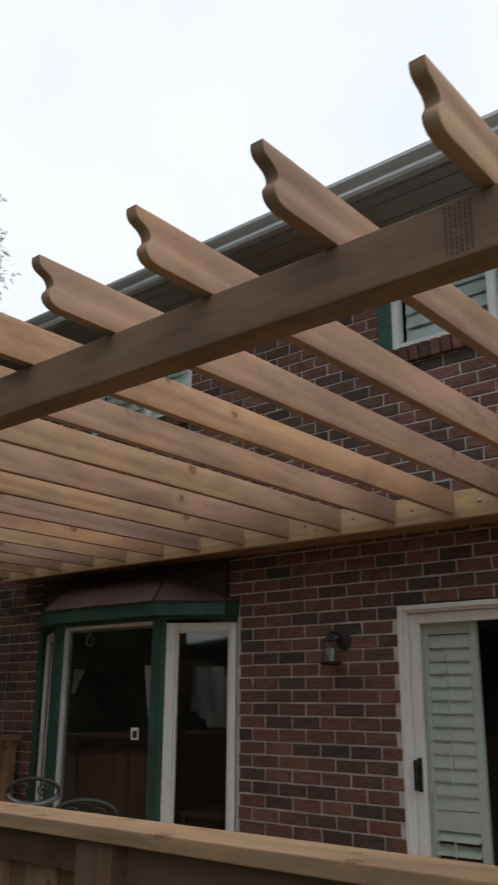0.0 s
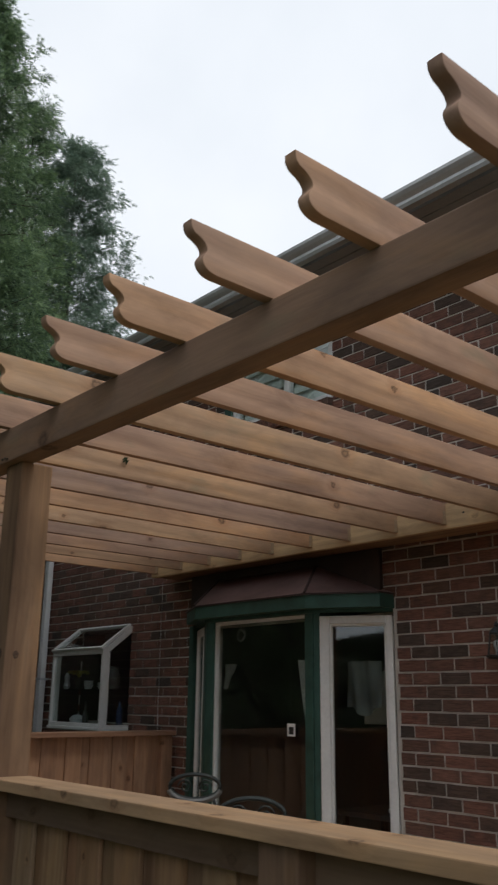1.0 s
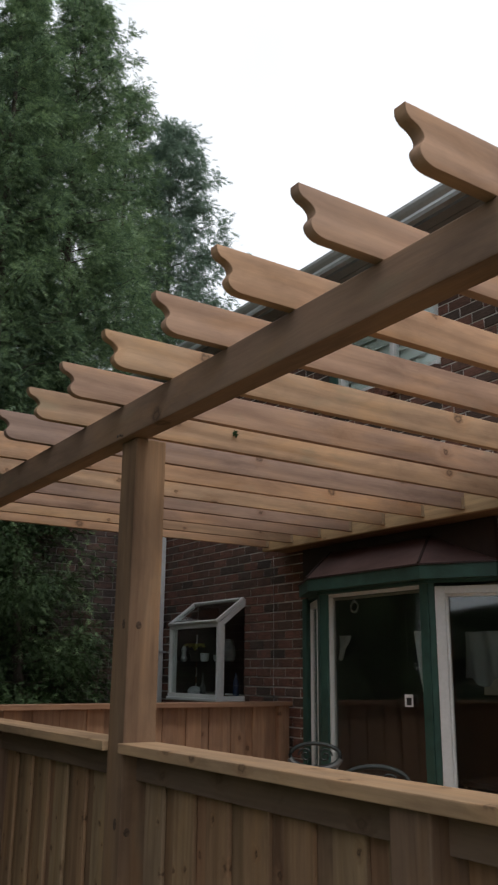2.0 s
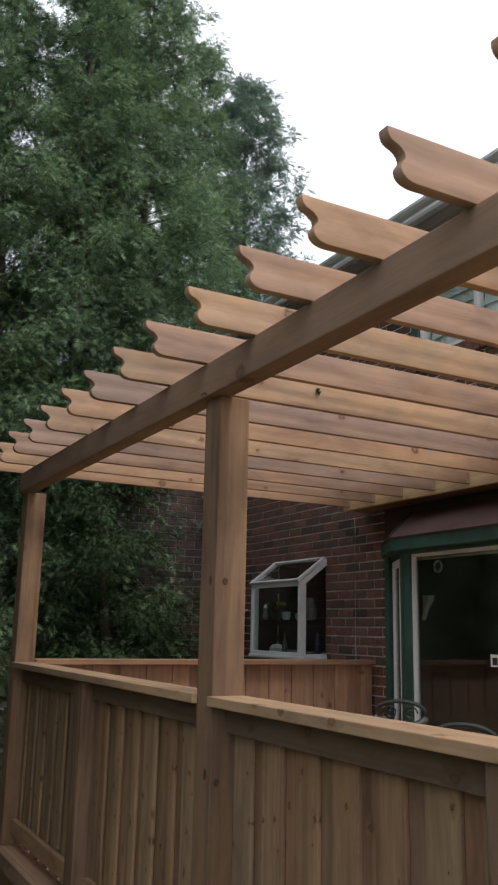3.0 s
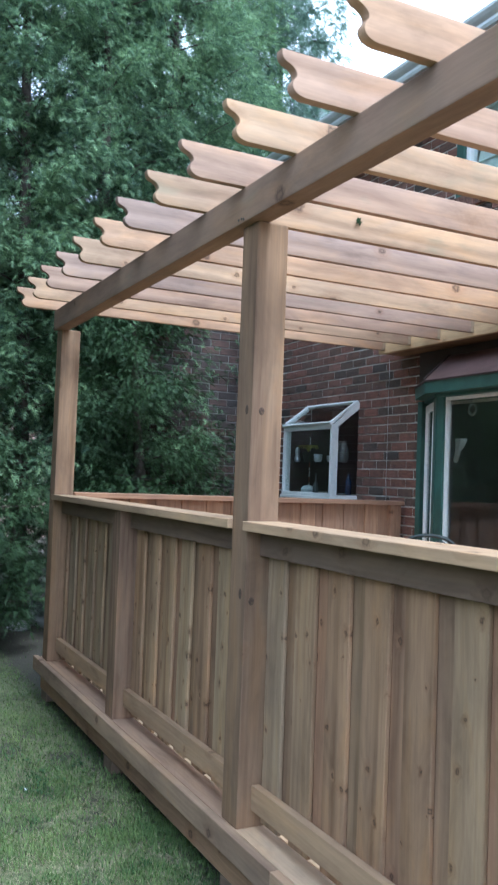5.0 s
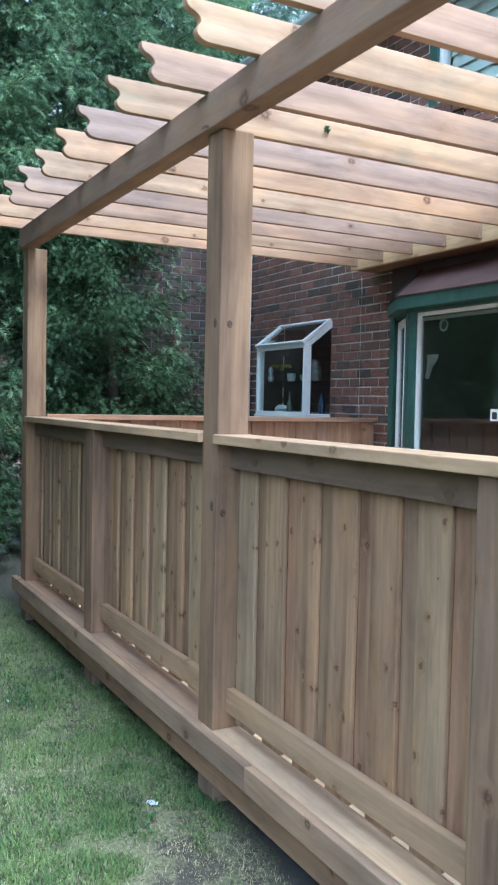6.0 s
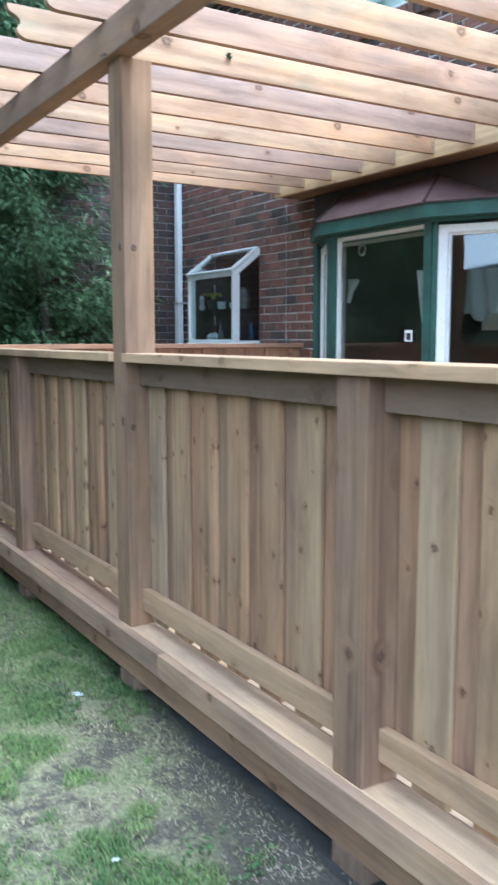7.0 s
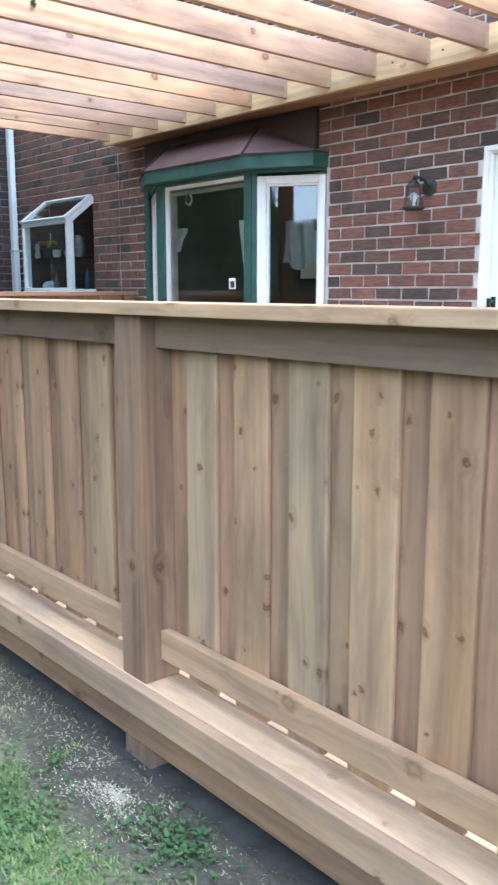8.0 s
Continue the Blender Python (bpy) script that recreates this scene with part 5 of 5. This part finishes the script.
def blades(name, x, y, length, width, lean, material, label):
    """Bent two-piece blades, joined."""
    n = len(x)
    a = rng.uniform(0, 2 * math.pi, n)
    l = length * rng.uniform(0.5, 1.25, n)
    w = width * rng.uniform(0.7, 1.3, n)
    t = lean * rng.uniform(0.4, 1.2, n)
    d = np.stack([np.cos(a), np.sin(a), np.zeros(n)], 1)
    s = np.stack([-np.sin(a), np.cos(a), np.zeros(n)], 1)
    z = np.array([ground_height(p, q) for p, q in zip(x, y)])
    root = np.stack([x, y, z], 1)
    mid = root + d * (l * 0.5 * np.sin(t * 0.7))[:, None] + np.array([0, 0, 1.0]) * (l * 0.55 * np.cos(t * 0.7))[:, None]
    tip = mid + d * (l * 0.5 * np.sin(t))[:, None] + np.array([0, 0, 1.0]) * (l * 0.5 * np.cos(t))[:, None]
    v = np.stack([root - s * (w / 2)[:, None], root + s * (w / 2)[:, None], mid + s * (w * 0.42)[:, None], mid - s * (w * 0.42)[:, None], tip], 1).reshape(-1, 3)
    k = np.arange(n)[:, None] * 5
    quads, tris = (k + np.array([0, 1, 2, 3])).tolist(), (k + np.array([3, 2, 4])).tolist()
    ob = new(name, from_arrays(name, v, quads + tris, material))
    return tagged(ob, label, name.split("_")[-1], kind="stuff")


def lawn():
    n = 215000
    x = 0.1 - 11.5 * rng.random(n) ** 1.75 + 0.5 * rng.normal(0, 1, n) ** 2 * (rng.random(n) < 0.08)
    y = rng.uniform(-0.9, 1.62, n)
    thin = (rng.random(n) < np.clip((y + 0.95) / 0.7, 0, 1)) & (rng.random(n) < np.clip((-0.1 - x) / 0.9, 0, 1))
    x, y = x[thin], y[thin]
    n = len(x)
    far = rng.random(n) < 0.15
    y[far] = rng.uniform(-3.5, 2.4, far.sum())
    x = np.concatenate([x, np.minimum(rng.normal(-2.9, 1.15, 150000), 0.2)])
    y = np.concatenate([y, 1.5 + 0.14 * np.clip((-2.9 - x[-150000:]) / 0.6, 0, 1) - np.abs(rng.normal(0, 0.62, 150000))])
    n = len(x)
    c = green_cover(x, y)
    keep = (c > rng.uniform(-0.75, 0.7, n)) & ((y < 1.5) | (x < -2.9))
    blades("lawn_grass", x[keep], y[keep], 0.029, 0.0036, 1.25, GRASS_LEAF, "short patchy green lawn grass beside the deck")
    n = 150000
    x, y = 0.4 - 7.6 * rng.random(n) ** 1.2, rng.uniform(-0.4, 1.58, n)
    c = green_cover(x, y)
    keep = (c < rng.uniform(-0.1, 1.6, n)) & (0.5 * hash_noise(x, y, 2.3, 9.0) + rng.uniform(-0.3, 0.3, n) > -0.05) & (rng.random(n) > 0.9 * np.clip((x + 3.0) / 1.0, 0, 1)) & (rng.random(n) < np.clip((x + 5.4) / 1.2, 0.04, 1))
    blades("dry_grass", x[keep], y[keep], 0.020, 0.0026, 1.6, STRAW_LEAF, "flattened dry straw-coloured grass on bare patches")
    # shavings thrown round one foot post
    n = 4200
    r, a = np.abs(rng.normal(0, 0.15, n)), rng.uniform(0, 6.283, n)
    x, y = -1.70 + 1.9 * r * np.cos(a), 1.43 + 0.8 * r * np.sin(a)
    keep = (y < 1.60) & (hash_noise(x, y, 9.0, 3.0) + rng.uniform(-0.25, 0.25, n) > 0.0)
    blades("wood_shavings", x[keep], y[keep], 0.010, 0.0026, 1.7, SHAVING, "pale wood shavings scattered on bare soil")


lawn()


def weeds():
    """Low broad-leaved weeds in clumps."""
    v, f = [], []
    rnd = random.Random(21)
    for q in range(120):
        cx, cy = rnd.uniform(-5.5, -0.4), rnd.uniform(0.0, 1.45)
        if q < 6:
            cx, cy = rnd.gauss(-1.78, 0.16), rnd.gauss(1.10, 0.06)
        elif q < 16:
            cx, cy = rnd.gauss(-1.40, 0.08), rnd.gauss(1.41, 0.03)
        elif noise.noise(Vector((cx * 1.3, cy * 1.3, 12.0))) < 0.05:
            continue
        for _ in range(rnd.randint(12, 34)):
            px, py = cx + rnd.gauss(0, 0.05), cy + rnd.gauss(0, 0.05)
            a, s, up = rnd.uniform(0, 6.283), rnd.uniform(0.005, 0.013), rnd.uniform(0.008, 0.035)
            z = ground_height(px, py) + up
            k = len(v)
            for i in range(6):
                b = i * math.pi / 3
                u, w = s * math.cos(b), s * 0.62 * math.sin(b)
                v.append((px + u * math.cos(a) - w * math.sin(a), py + u * math.sin(a) + w * math.cos(a), z + u * 0.35 - 8 * w * w))
            f.append(list(range(k, k + 6)))
            f.append([k + 0, k + 1, k + 5])
            v.append((px, py, z - up))
            f[-1] = [k + 2, k + 3, k + 6]
    ob = new("weed_clumps", from_arrays("weed_clumps", v, f, WEED_LEAF))
    tagged(ob, "low bright green broad-leaved weeds in the lawn", "weeds", kind="stuff")


weeds()


def litter(x, y, size, turn):
    bm = bmesh.new()
    g = [[bm.verts.new(((i - 1.5) * size * 0.5 * (1 - 0.25 * abs(j - 1)), (j - 1) * size * 0.45, 0.006 + 0.006 * ((i + j) % 2))) for j in range(3)] for i in range(4)]
    for i in range(3):
        for j in range(2):
            bm.faces.new((g[i][j], g[i + 1][j], g[i + 1][j + 1], g[i][j + 1]))
    bmesh.ops.solidify(bm, geom=list(bm.faces), thickness=0.002)
    ob = part("paper_scrap", bm, PAPER, m=Matrix.Translation((x, y, ground_height(x, y) + 0.004)) @ Matrix.Rotation(turn, 4, "Z"))
    tagged(ob, "small pale scrap lying on the lawn", "litter", "scraps on the lawn")


litter(-3.46, 1.356, 0.036, 0.6)
litter(-2.25, 1.03, 0.018, 1.4)
litter(-4.9, 1.1, 0.02, 0.2)

# Trees ------------------------------------------------------------------------------------------------------


def spray_template():
    """A flat, forked cedar spray in its own x-y plane, one unit long: narrow lobes off a stalk."""
    quads = []

    def lobe(x, y, a, l, w):
        c, s = math.cos(a), math.sin(a)
        quads.append([(x - s * w, y + c * w), (x + c * l, y + s * l), (x + s * w, y - c * w)])

    for i in range(3):
        t = i / 3
        for s in (-1, 1):
            lobe(t * 0.8, 0.0, s * (0.85 - 0.25 * t), 0.50 * (1 - 0.45 * t), 0.052)
    lobe(0.0, 0.0, 0.0, 1.05, 0.046)
    return np.array(quads)          # n, 3, 2


SPRAY = spray_template()


def sprays(base, out, size, droop, r):
    """Places the template at each base point, pointing out and drooping."""
    n = len(base)
    up = np.array([0, 0, 1.0])
    d = out / np.linalg.norm(out, axis=1)[:, None]
    d = d - up * droop[:, None]
    d /= np.linalg.norm(d, axis=1)[:, None]
    s = np.cross(d, up + r.normal(0, 0.5, (n, 3)))
    s /= np.linalg.norm(s, axis=1)[:, None]
    q = SPRAY.reshape(-1, 2)
    v = base[:, None, :] + size[:, None, None] * (q[None, :, :1] * d[:, None, :] + q[None, :, 1:] * s[:, None, :] + (0.25 * (q[:, 0] ** 2))[None, :, None] * (-up)[None, None, :])
    return v.reshape(-1, 3)


def cedar(at, height, radius, count, label, seed, leaf=CEDAR_LEAF, size=0.2, low=0.4, shape=0.75):
    ob = thing("cedar_tree", at, label, "tree", "cedars beside the deck")
    r = np.random.default_rng(seed)
    rr = random.Random(seed)
    x0, y0, z0 = at
    tr = bmesh.new()
    lean = (rr.uniform(-0.2, 0.2), rr.uniform(-0.2, 0.2))
    axis = lambda t: Vector((x0 + lean[0] * t + 0.06 * math.sin(5 * t), y0 + lean[1] * t + 0.06 * math.cos(4 * t), z0 - 0.1 + height * t))
    tube(tr, [axis(i / 14) for i in range(15)], [0.10 * (1 - 0.93 * i / 14) + 0.05 * max(0, 1 - i) for i in range(15)], 10)
    part("trunk", tr, BARK, ob, "dark fibrous trunk", smooth=True)

    def reach(t):
        return radius * (min(1.0, 0.62 + 1.5 * t) if t < 0.3 else 1.0) * max(0.04, (1 - t) ** shape) * 1.25 if t > 0.0 else radius

    # limbs with clumps of sprays about them
    bases, outs = [], []
    limbs = int(90 * height / 10)
    per = max(6, count // limbs)
    for i in range(limbs):
        t = low / height + (1 - low / height) * ((i + rr.random()) / limbs) ** 1.05
        a = i * 2.39996 + rr.uniform(-0.3, 0.3)
        l = reach(t) * rr.uniform(0.72, 1.12)
        p0 = axis(min(t, 0.985))
        rise = rr.uniform(0.0, 0.5)
        d = Vector((math.cos(a), math.sin(a), rise))
        p1, p2 = p0 + d * l * 0.55, p0 + Vector((math.cos(a), math.sin(a), rise * 0.7)) * l
        part("limb", tube(bmesh.new(), [p0, p1, p2], [0.014 * (1 - t) + 0.004, 0.007, 0.003], 5), BARK, ob)
        m = int(per * (0.35 + 1.1 * l / radius))
        # tufts along the limb, each a small tight cloud of sprays
        tufts = max(3, m // 34)
        u = 0.16 + 0.84 * r.random(tufts) ** 0.6
        ball = r.normal(0, 1, (tufts, 3))
        ball *= (r.random(tufts) ** 0.45 / np.linalg.norm(ball, axis=1))[:, None]
        heart = np.array(p0)[None] + np.array(p2 - p0)[None] * u[:, None] + ball * (0.10 + 0.24 * l) * np.sqrt(u)[:, None] * np.array([1.35, 1.35, 1.0])
        pick = r.integers(0, tufts, m)
        off = r.normal(0, 1, (m, 3)) * (0.045 + 0.042 * l) * np.array([1.0, 1.0, 0.7])
        bases.append(heart[pick] + off)
        o = np.array([math.cos(a), math.sin(a), 0.2])[None] * 0.6 + off / (0.045 + 0.042 * l) * 0.55 + r.normal(0, 0.4, (m, 3)) * np.array([1, 1, 0.5])
        outs.append(o)
    b, o = np.concatenate(bases), np.concatenate(outs)
    keep = b[:, 2] > z0 + 0.12
    b, o = b[keep], o[keep]
    n = len(b)
    v = sprays(b, o, size * r.uniform(0.6, 1.35, n), r.uniform(-0.1, 0.75, n), r)
    f = np.arange(len(v)).reshape(-1, 3)
    part("crown", from_arrays("crown", v, f, leaf), leaf, ob, "dense drooping green sprays")
    return ob


cedar((-9.75, 0.75, 0.0), 10.5, 1.15, 34000, "tall dense green cedar at the end of the hedge", 31, size=0.108, low=0.9)
cedar((-9.75, 1.95, 0.0), 11.5, 1.2, 40000, "tall green cedar with dark bare lower trunk", 32, low=1.7, size=0.108)
cedar((-9.85, 2.78, 0.0), 11.8, 1.25, 40000, "tall dense cedar leaning over the side wall", 33, size=0.108)
cedar((-10.5, 3.87, 0.0), 12.0, 1.3, 38000, "tall dense cedar behind the brick side wall", 34, low=4.3, size=0.108, shape=0.5)
# Second row in the dark leaf, so gaps between front trees read as shade.
cedar((-11.3, 1.4, 0.0), 10.8, 1.4, 16000, "tall cedar in the second row of the hedge", 35, DARK_LEAF, size=0.19, low=2.6)
cedar((-11.4, 3.2, 0.0), 12.0, 1.5, 16000, "tall cedar in the second row near the house", 36, DARK_LEAF, size=0.19, low=2.6)
cedar((-8.98, 3.12, 0.0), 4.4, 0.95, 32000, "young bushy cedar against the brick side wall", 37, DARK_LEAF, size=0.066, low=0.2, shape=0.45)
cedar((-8.75, 1.25, 0.0), 2.5, 0.75, 15000, "low bushy cedar at the corner of the deck", 38, DARK_LEAF, size=0.066, low=0.1, shape=0.45)
cedar((-12.2, 5.35, 0.0), 11.9, 1.25, 21000, "tall cedar behind the house corner", 40, low=4.6, size=0.115, shape=0.5)
cedar((-13.0, 6.85, 0.0), 12.2, 1.35, 34000, "thin-leaved grey-green cedar behind the house corner", 39, FAR_LEAF, 0.115, 5.0, 0.36)
cedar((-10.9, 1.75, 0.0), 3.2, 1.0, 8000, "dark bushy cedar under the tall hedge trees", 43, DARK_LEAF, size=0.1, low=0.1, shape=0.45)
# Three cedars added outside the view to block sky from fence and lawn.
cedar((-7.35, -0.55, 0.0), 9.5, 1.15, 10000, "unseen cedar added to shade the far end of the deck", 41, DARK_LEAF, size=0.21, low=0.5)
cedar((-5.8, -1.0, 0.0), 9.0, 1.15, 10000, "unseen cedar added to shade the lawn beside the deck", 42, DARK_LEAF, size=0.21, low=0.8)
cedar((-3.9, -1.4, 0.0), 9.0, 1.1, 9000, "unseen cedar added to shade the fence from the right", 44, DARK_LEAF, size=0.21, low=1.2)


def back_hedge():
    """Dense unseen foliage added behind the viewer to shade the fence."""
    bm = bmesh.new()
    g = []
    near = lambda x: max(0.0, min(1.0, (-1.4 - x) / 2.2))          # it stands closer beside the far end of the deck
    rear = lambda i: (-13.2, -4.0 + 0.25 * i, True)          # a second stretch closes the gap behind the tall cedars
    way = [(14.0 - 0.25 * i, -4.6 + 2.7 * near(14.0 - 0.25 * i), False) for i in range(90)] + [(-8.3, -1.8 + 0.2 * i, True) for i in range(10)]
    for x, y, end in way + [rear(i) for i in range(21)]:
        tall = 0.128 + 0.262 * max(0.0, min(1.0, (-0.8 - x) / 2.4))
        col = []
        for j in range(25):
            d = (-0.10 + 0.07 * near(x)) * j + 0.9 * noise.noise(Vector((x * 0.8, j * 0.3, 4.0 + y))) + 0.3 * noise.noise(Vector((x * 2.8, j * 1.1, 9.0 + y * 2)))
            z = tall * j + 0.35 * noise.noise(Vector((x * 0.9, 7.0 + y, j * 0.1))) * (j / 24)
            col.append(bm.verts.new((x + (d if end else 0.0), y + (0.0 if end else d), z)))
        g.append(col)
    for a, b in [*zip(g[:len(way)], g[1:len(way)]), *zip(g[len(way):], g[len(way) + 1:])]:
        for j in range(24):
            bm.faces.new((a[j], b[j], b[j + 1], a[j + 1]))
    spots = np.array([[v.co[:] for v in col] for col in g])          # columns, rows, place
    row = tagged(part("hedge_row", bm, HEDGE_LEAF, smooth=True), "unseen dark hedge placed behind the viewer to shade the fence", "hedge", kind="structure")
    # loose sprays all over its face and top
    r = np.random.default_rng(77)
    n = 17000
    i, j, u, w = r.integers(0, len(spots) - 1, n), r.integers(0, 24, n), r.random(n)[:, None], r.random(n)[:, None]
    keep = i != len(way) - 1
    i, j, u, w = i[keep], j[keep], u[keep], w[keep]
    at = (spots[i, j] * (1 - u) + spots[i + 1, j] * u) * (1 - w) + (spots[i, j + 1] * (1 - u) + spots[i + 1, j + 1] * u) * w
    side = i >= 90
    out = np.where(side[:, None], np.array([1.0, 0.0, 0.3]), np.array([0.0, 1.0, 0.3])) + r.normal(0, 0.5, (len(i), 3))
    v = sprays(at, out, r.uniform(0.16, 0.36, len(i)), r.uniform(-0.2, 0.8, len(i)), r)
    part("foliage", from_arrays("foliage", v, np.arange(len(v)).reshape(-1, 3), DARK_LEAF), DARK_LEAF, row, "loose dark green sprays")


back_hedge()


def rocks():
    rnd = random.Random(2)
    for x, y, s in ((-10.2, 2.35, 0.24), (-9.7, 2.32, 0.17), (-10.5, 2.1, 0.2), (-9.5, 2.0, 0.12)):
        bm = bmesh.new()
        bmesh.ops.create_icosphere(bm, subdivisions=3, radius=s)
        o = rnd.uniform(0, 50)
        for v in bm.verts:
            k = 1 + 0.35 * noise.noise(v.co * (2.2 / s * 0.5) + Vector((o, 0, 0)))
            v.co = Vector((v.co.x * k * 1.2, v.co.y * k, v.co.z * k * 0.6))
        tagged(part("rock", bm, STONE, m=Matrix.Translation((x, y, s * 0.2)), smooth=True), "grey rounded field stone under the cedars", "rock", "rocks under the cedars")


rocks()


def neighbour_house():
    ob = thing("neighbour_house", (-24, 3.5, 0), "far pinkish brick house glimpsed behind the cedars", "house")
    part("wall", wall_boxes(bmesh.new(), -4.0, 9.0, 0.0, 5.6, ((0.2, 1.6, 3.4, 4.7), (3.6, 5.0, 1.0, 2.4), (3.6, 5.0, 3.4, 4.7)), -22.0, 6.0, "y"), PINK_BRICK, ob, "pinkish brick wall")
    part("roof", extruded(bmesh.new(), [(-4.6, 5.6), (9.6, 5.6), (9.6, 5.75), (2.5, 8.2), (-4.6, 5.75)], -28.4, -21.5), SHINGLE, ob, "dark hipped roof")
    for y0, z0 in ((0.2, 3.4), (3.6, 1.0), (3.6, 3.4)):
        w = part("window", boxes((-22.06, -22.0, y0, y0 + 0.08, z0, z0 + 1.3), (-22.06, -22.0, y0 + 1.32, y0 + 1.4, z0, z0 + 1.3), (-22.06, -22.0, y0 + 0.08, y0 + 1.32, z0, z0 + 0.08), (-22.06, -22.0, y0 + 0.08, y0 + 1.32, z0 + 1.22, z0 + 1.3)), WHITE_PAINT, ob, "white framed window")
        part("pane", boxes((-22.05, -22.04, y0 + 0.08, y0 + 1.32, z0 + 0.08, z0 + 1.22)), GLASS, w)


neighbour_house()

# Bricks -------------------------------------------------------------------------------------------------------
JOINT = 0.0125


def brick_verts(u0, u1, z0, z1, proud, r):
    """A brick's outer face with chamfered, slightly uneven edges; (u, depth, z)."""
    j = lambda: r.uniform(-0.0022, 0.0022)
    c = 0.003
    back = [(u0, 0.05, z0), (u1, 0.05, z0), (u1, 0.05, z1), (u0, 0.05, z1)]
    mid = [(u0 + j(), c - proud, z0 + j()), (u1 + j(), c - proud, z0 + j()), (u1 + j(), c - proud, z1 + j()), (u0 + j(), c - proud, z1 + j())]
    top = [(u0 + c + j(), -proud, z0 + c + j()), (u1 - c + j(), -proud, z0 + c + j()), (u1 - c + j(), -proud, z1 - c + j()), (u0 + c + j(), -proud, z1 - c + j())]
    faces = [(8, 9, 10, 11)]
    for i in range(4):
        k = (i + 1) % 4
        faces += [(i, k, 4 + k, 4 + i), (4 + i, 4 + k, 8 + k, 8 + i)]
    return back + mid + top, faces


def courses(u0, u1, z0, z1, holes, r):
    """The bricks of a wall in running bond, cut round its openings: u0, u1, z0, z1."""
    i0, i1 = math.ceil((z0 - BED_0) / COURSE), math.floor((z1 - BED_0) / COURSE)
    for i in range(i0, i1):
        a, b = BED_0 + i * COURSE, BED_0 + (i + 1) * COURSE
        free = [(u0, u1)]
        for h in holes:
            if h[2] < (a + b) / 2 < h[3]:
                free = [s for p, q in free for s in ((p, min(q, h[0])), (max(p, h[1]), q)) if s[1] - s[0] > 0.02]
        shift = 0.0 if i % 2 == 0 else BRICK_L / 2
        k = math.floor((u0 - PERP_0 - shift) / BRICK_L) - 1
        while PERP_0 + shift + k * BRICK_L < u1:
            p = PERP_0 + shift + k * BRICK_L
            q = p + BRICK_L
            k += 1
            for s, t in free:
                c, d = max(p, s), min(q, t)
                if d - c > 0.03:
                    e0 = JOINT / 2 if c > s + 1e-6 else 0.0
                    e1 = JOINT / 2 if d < t - 1e-6 else 0.0
                    yield c + e0, d - e1, a + JOINT / 2, b - JOINT / 2


def lay_bricks():
    r = random.Random(17)
    wide = [(h[0], h[1], h[2], h[3]) for h in OPENINGS]
    wide[0] = (BAY_L - 0.06, BAY_R + 0.03, 0.30, 2.50)
    alone, v, f = [], [], []
    for u0, u1, z0, z1 in courses(WALL_X0, WALL_X1, 0.05, WALL_TOP, wide, r):
        pv, pf = brick_verts(u0, u1, z0, z1, 0.0 + r.uniform(0, 0.003), r)
        near = -4.15 < u0 and u1 < -1.0 and 1.0 < z0 < 2.84
        if near and len(alone) < 300:
            alone.append((u0, u1, z0, z1, pv, pf))
        else:
            k = len(v)
            v += [(a, W + b, c) for a, b, c in pv]
            f += [tuple(k + i for i in q) for q in pf]
    field = new("brick_field", from_arrays("brick_field", v, f, BRICK_ALL))
    attach(field, Matrix(), house_wall)
    tagged(field, "rough red and charcoal bricks in running bond", kind="stuff")
    for u0, u1, z0, z1, pv, pf in alone:
        cu, cz = (u0 + u1) / 2, (z0 + z1) / 2
        me = from_arrays("brick", [(a - cu, b, c - cz) for a, b, c in pv], pf, BRICK_ONE)
        attach(new("brick", me), Matrix.Translation((cu, W, cz)), house_wall)
    # side wall
    v, f = [], []
    for u0, u1, z0, z1 in courses(WING_Y0, W - 0.012, 0.05, WING_TOP, (), r):
        pv, pf = brick_verts(u0, u1, z0, z1, r.uniform(0, 0.003), r)
        k = len(v)
        v += [(WING_X - b, a, c) for a, b, c in pv]
        f += [tuple(k + i for i in q) for q in pf]
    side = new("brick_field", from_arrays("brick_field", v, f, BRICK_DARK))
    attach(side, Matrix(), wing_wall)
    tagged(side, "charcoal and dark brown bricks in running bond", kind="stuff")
    # rowlock sills under the upstairs windows
    for x0, x1, z0, z1 in (OPEN_UP_R, OPEN_UP_L):
        x = x0 + 0.02
        while x < x1:
            bm = bevelled(boxes((-0.034, 0.034, -0.055, 0.09, -0.055, 0.052)), 0.004)
            part("sill_brick", bm, BRICK_ONE, house_wall, "", Matrix.Translation((x + 0.035, W, z0 - 0.054)) @ Matrix.Rotation(radians(8), 4, "X"))
            x += 0.079


lay_bricks()
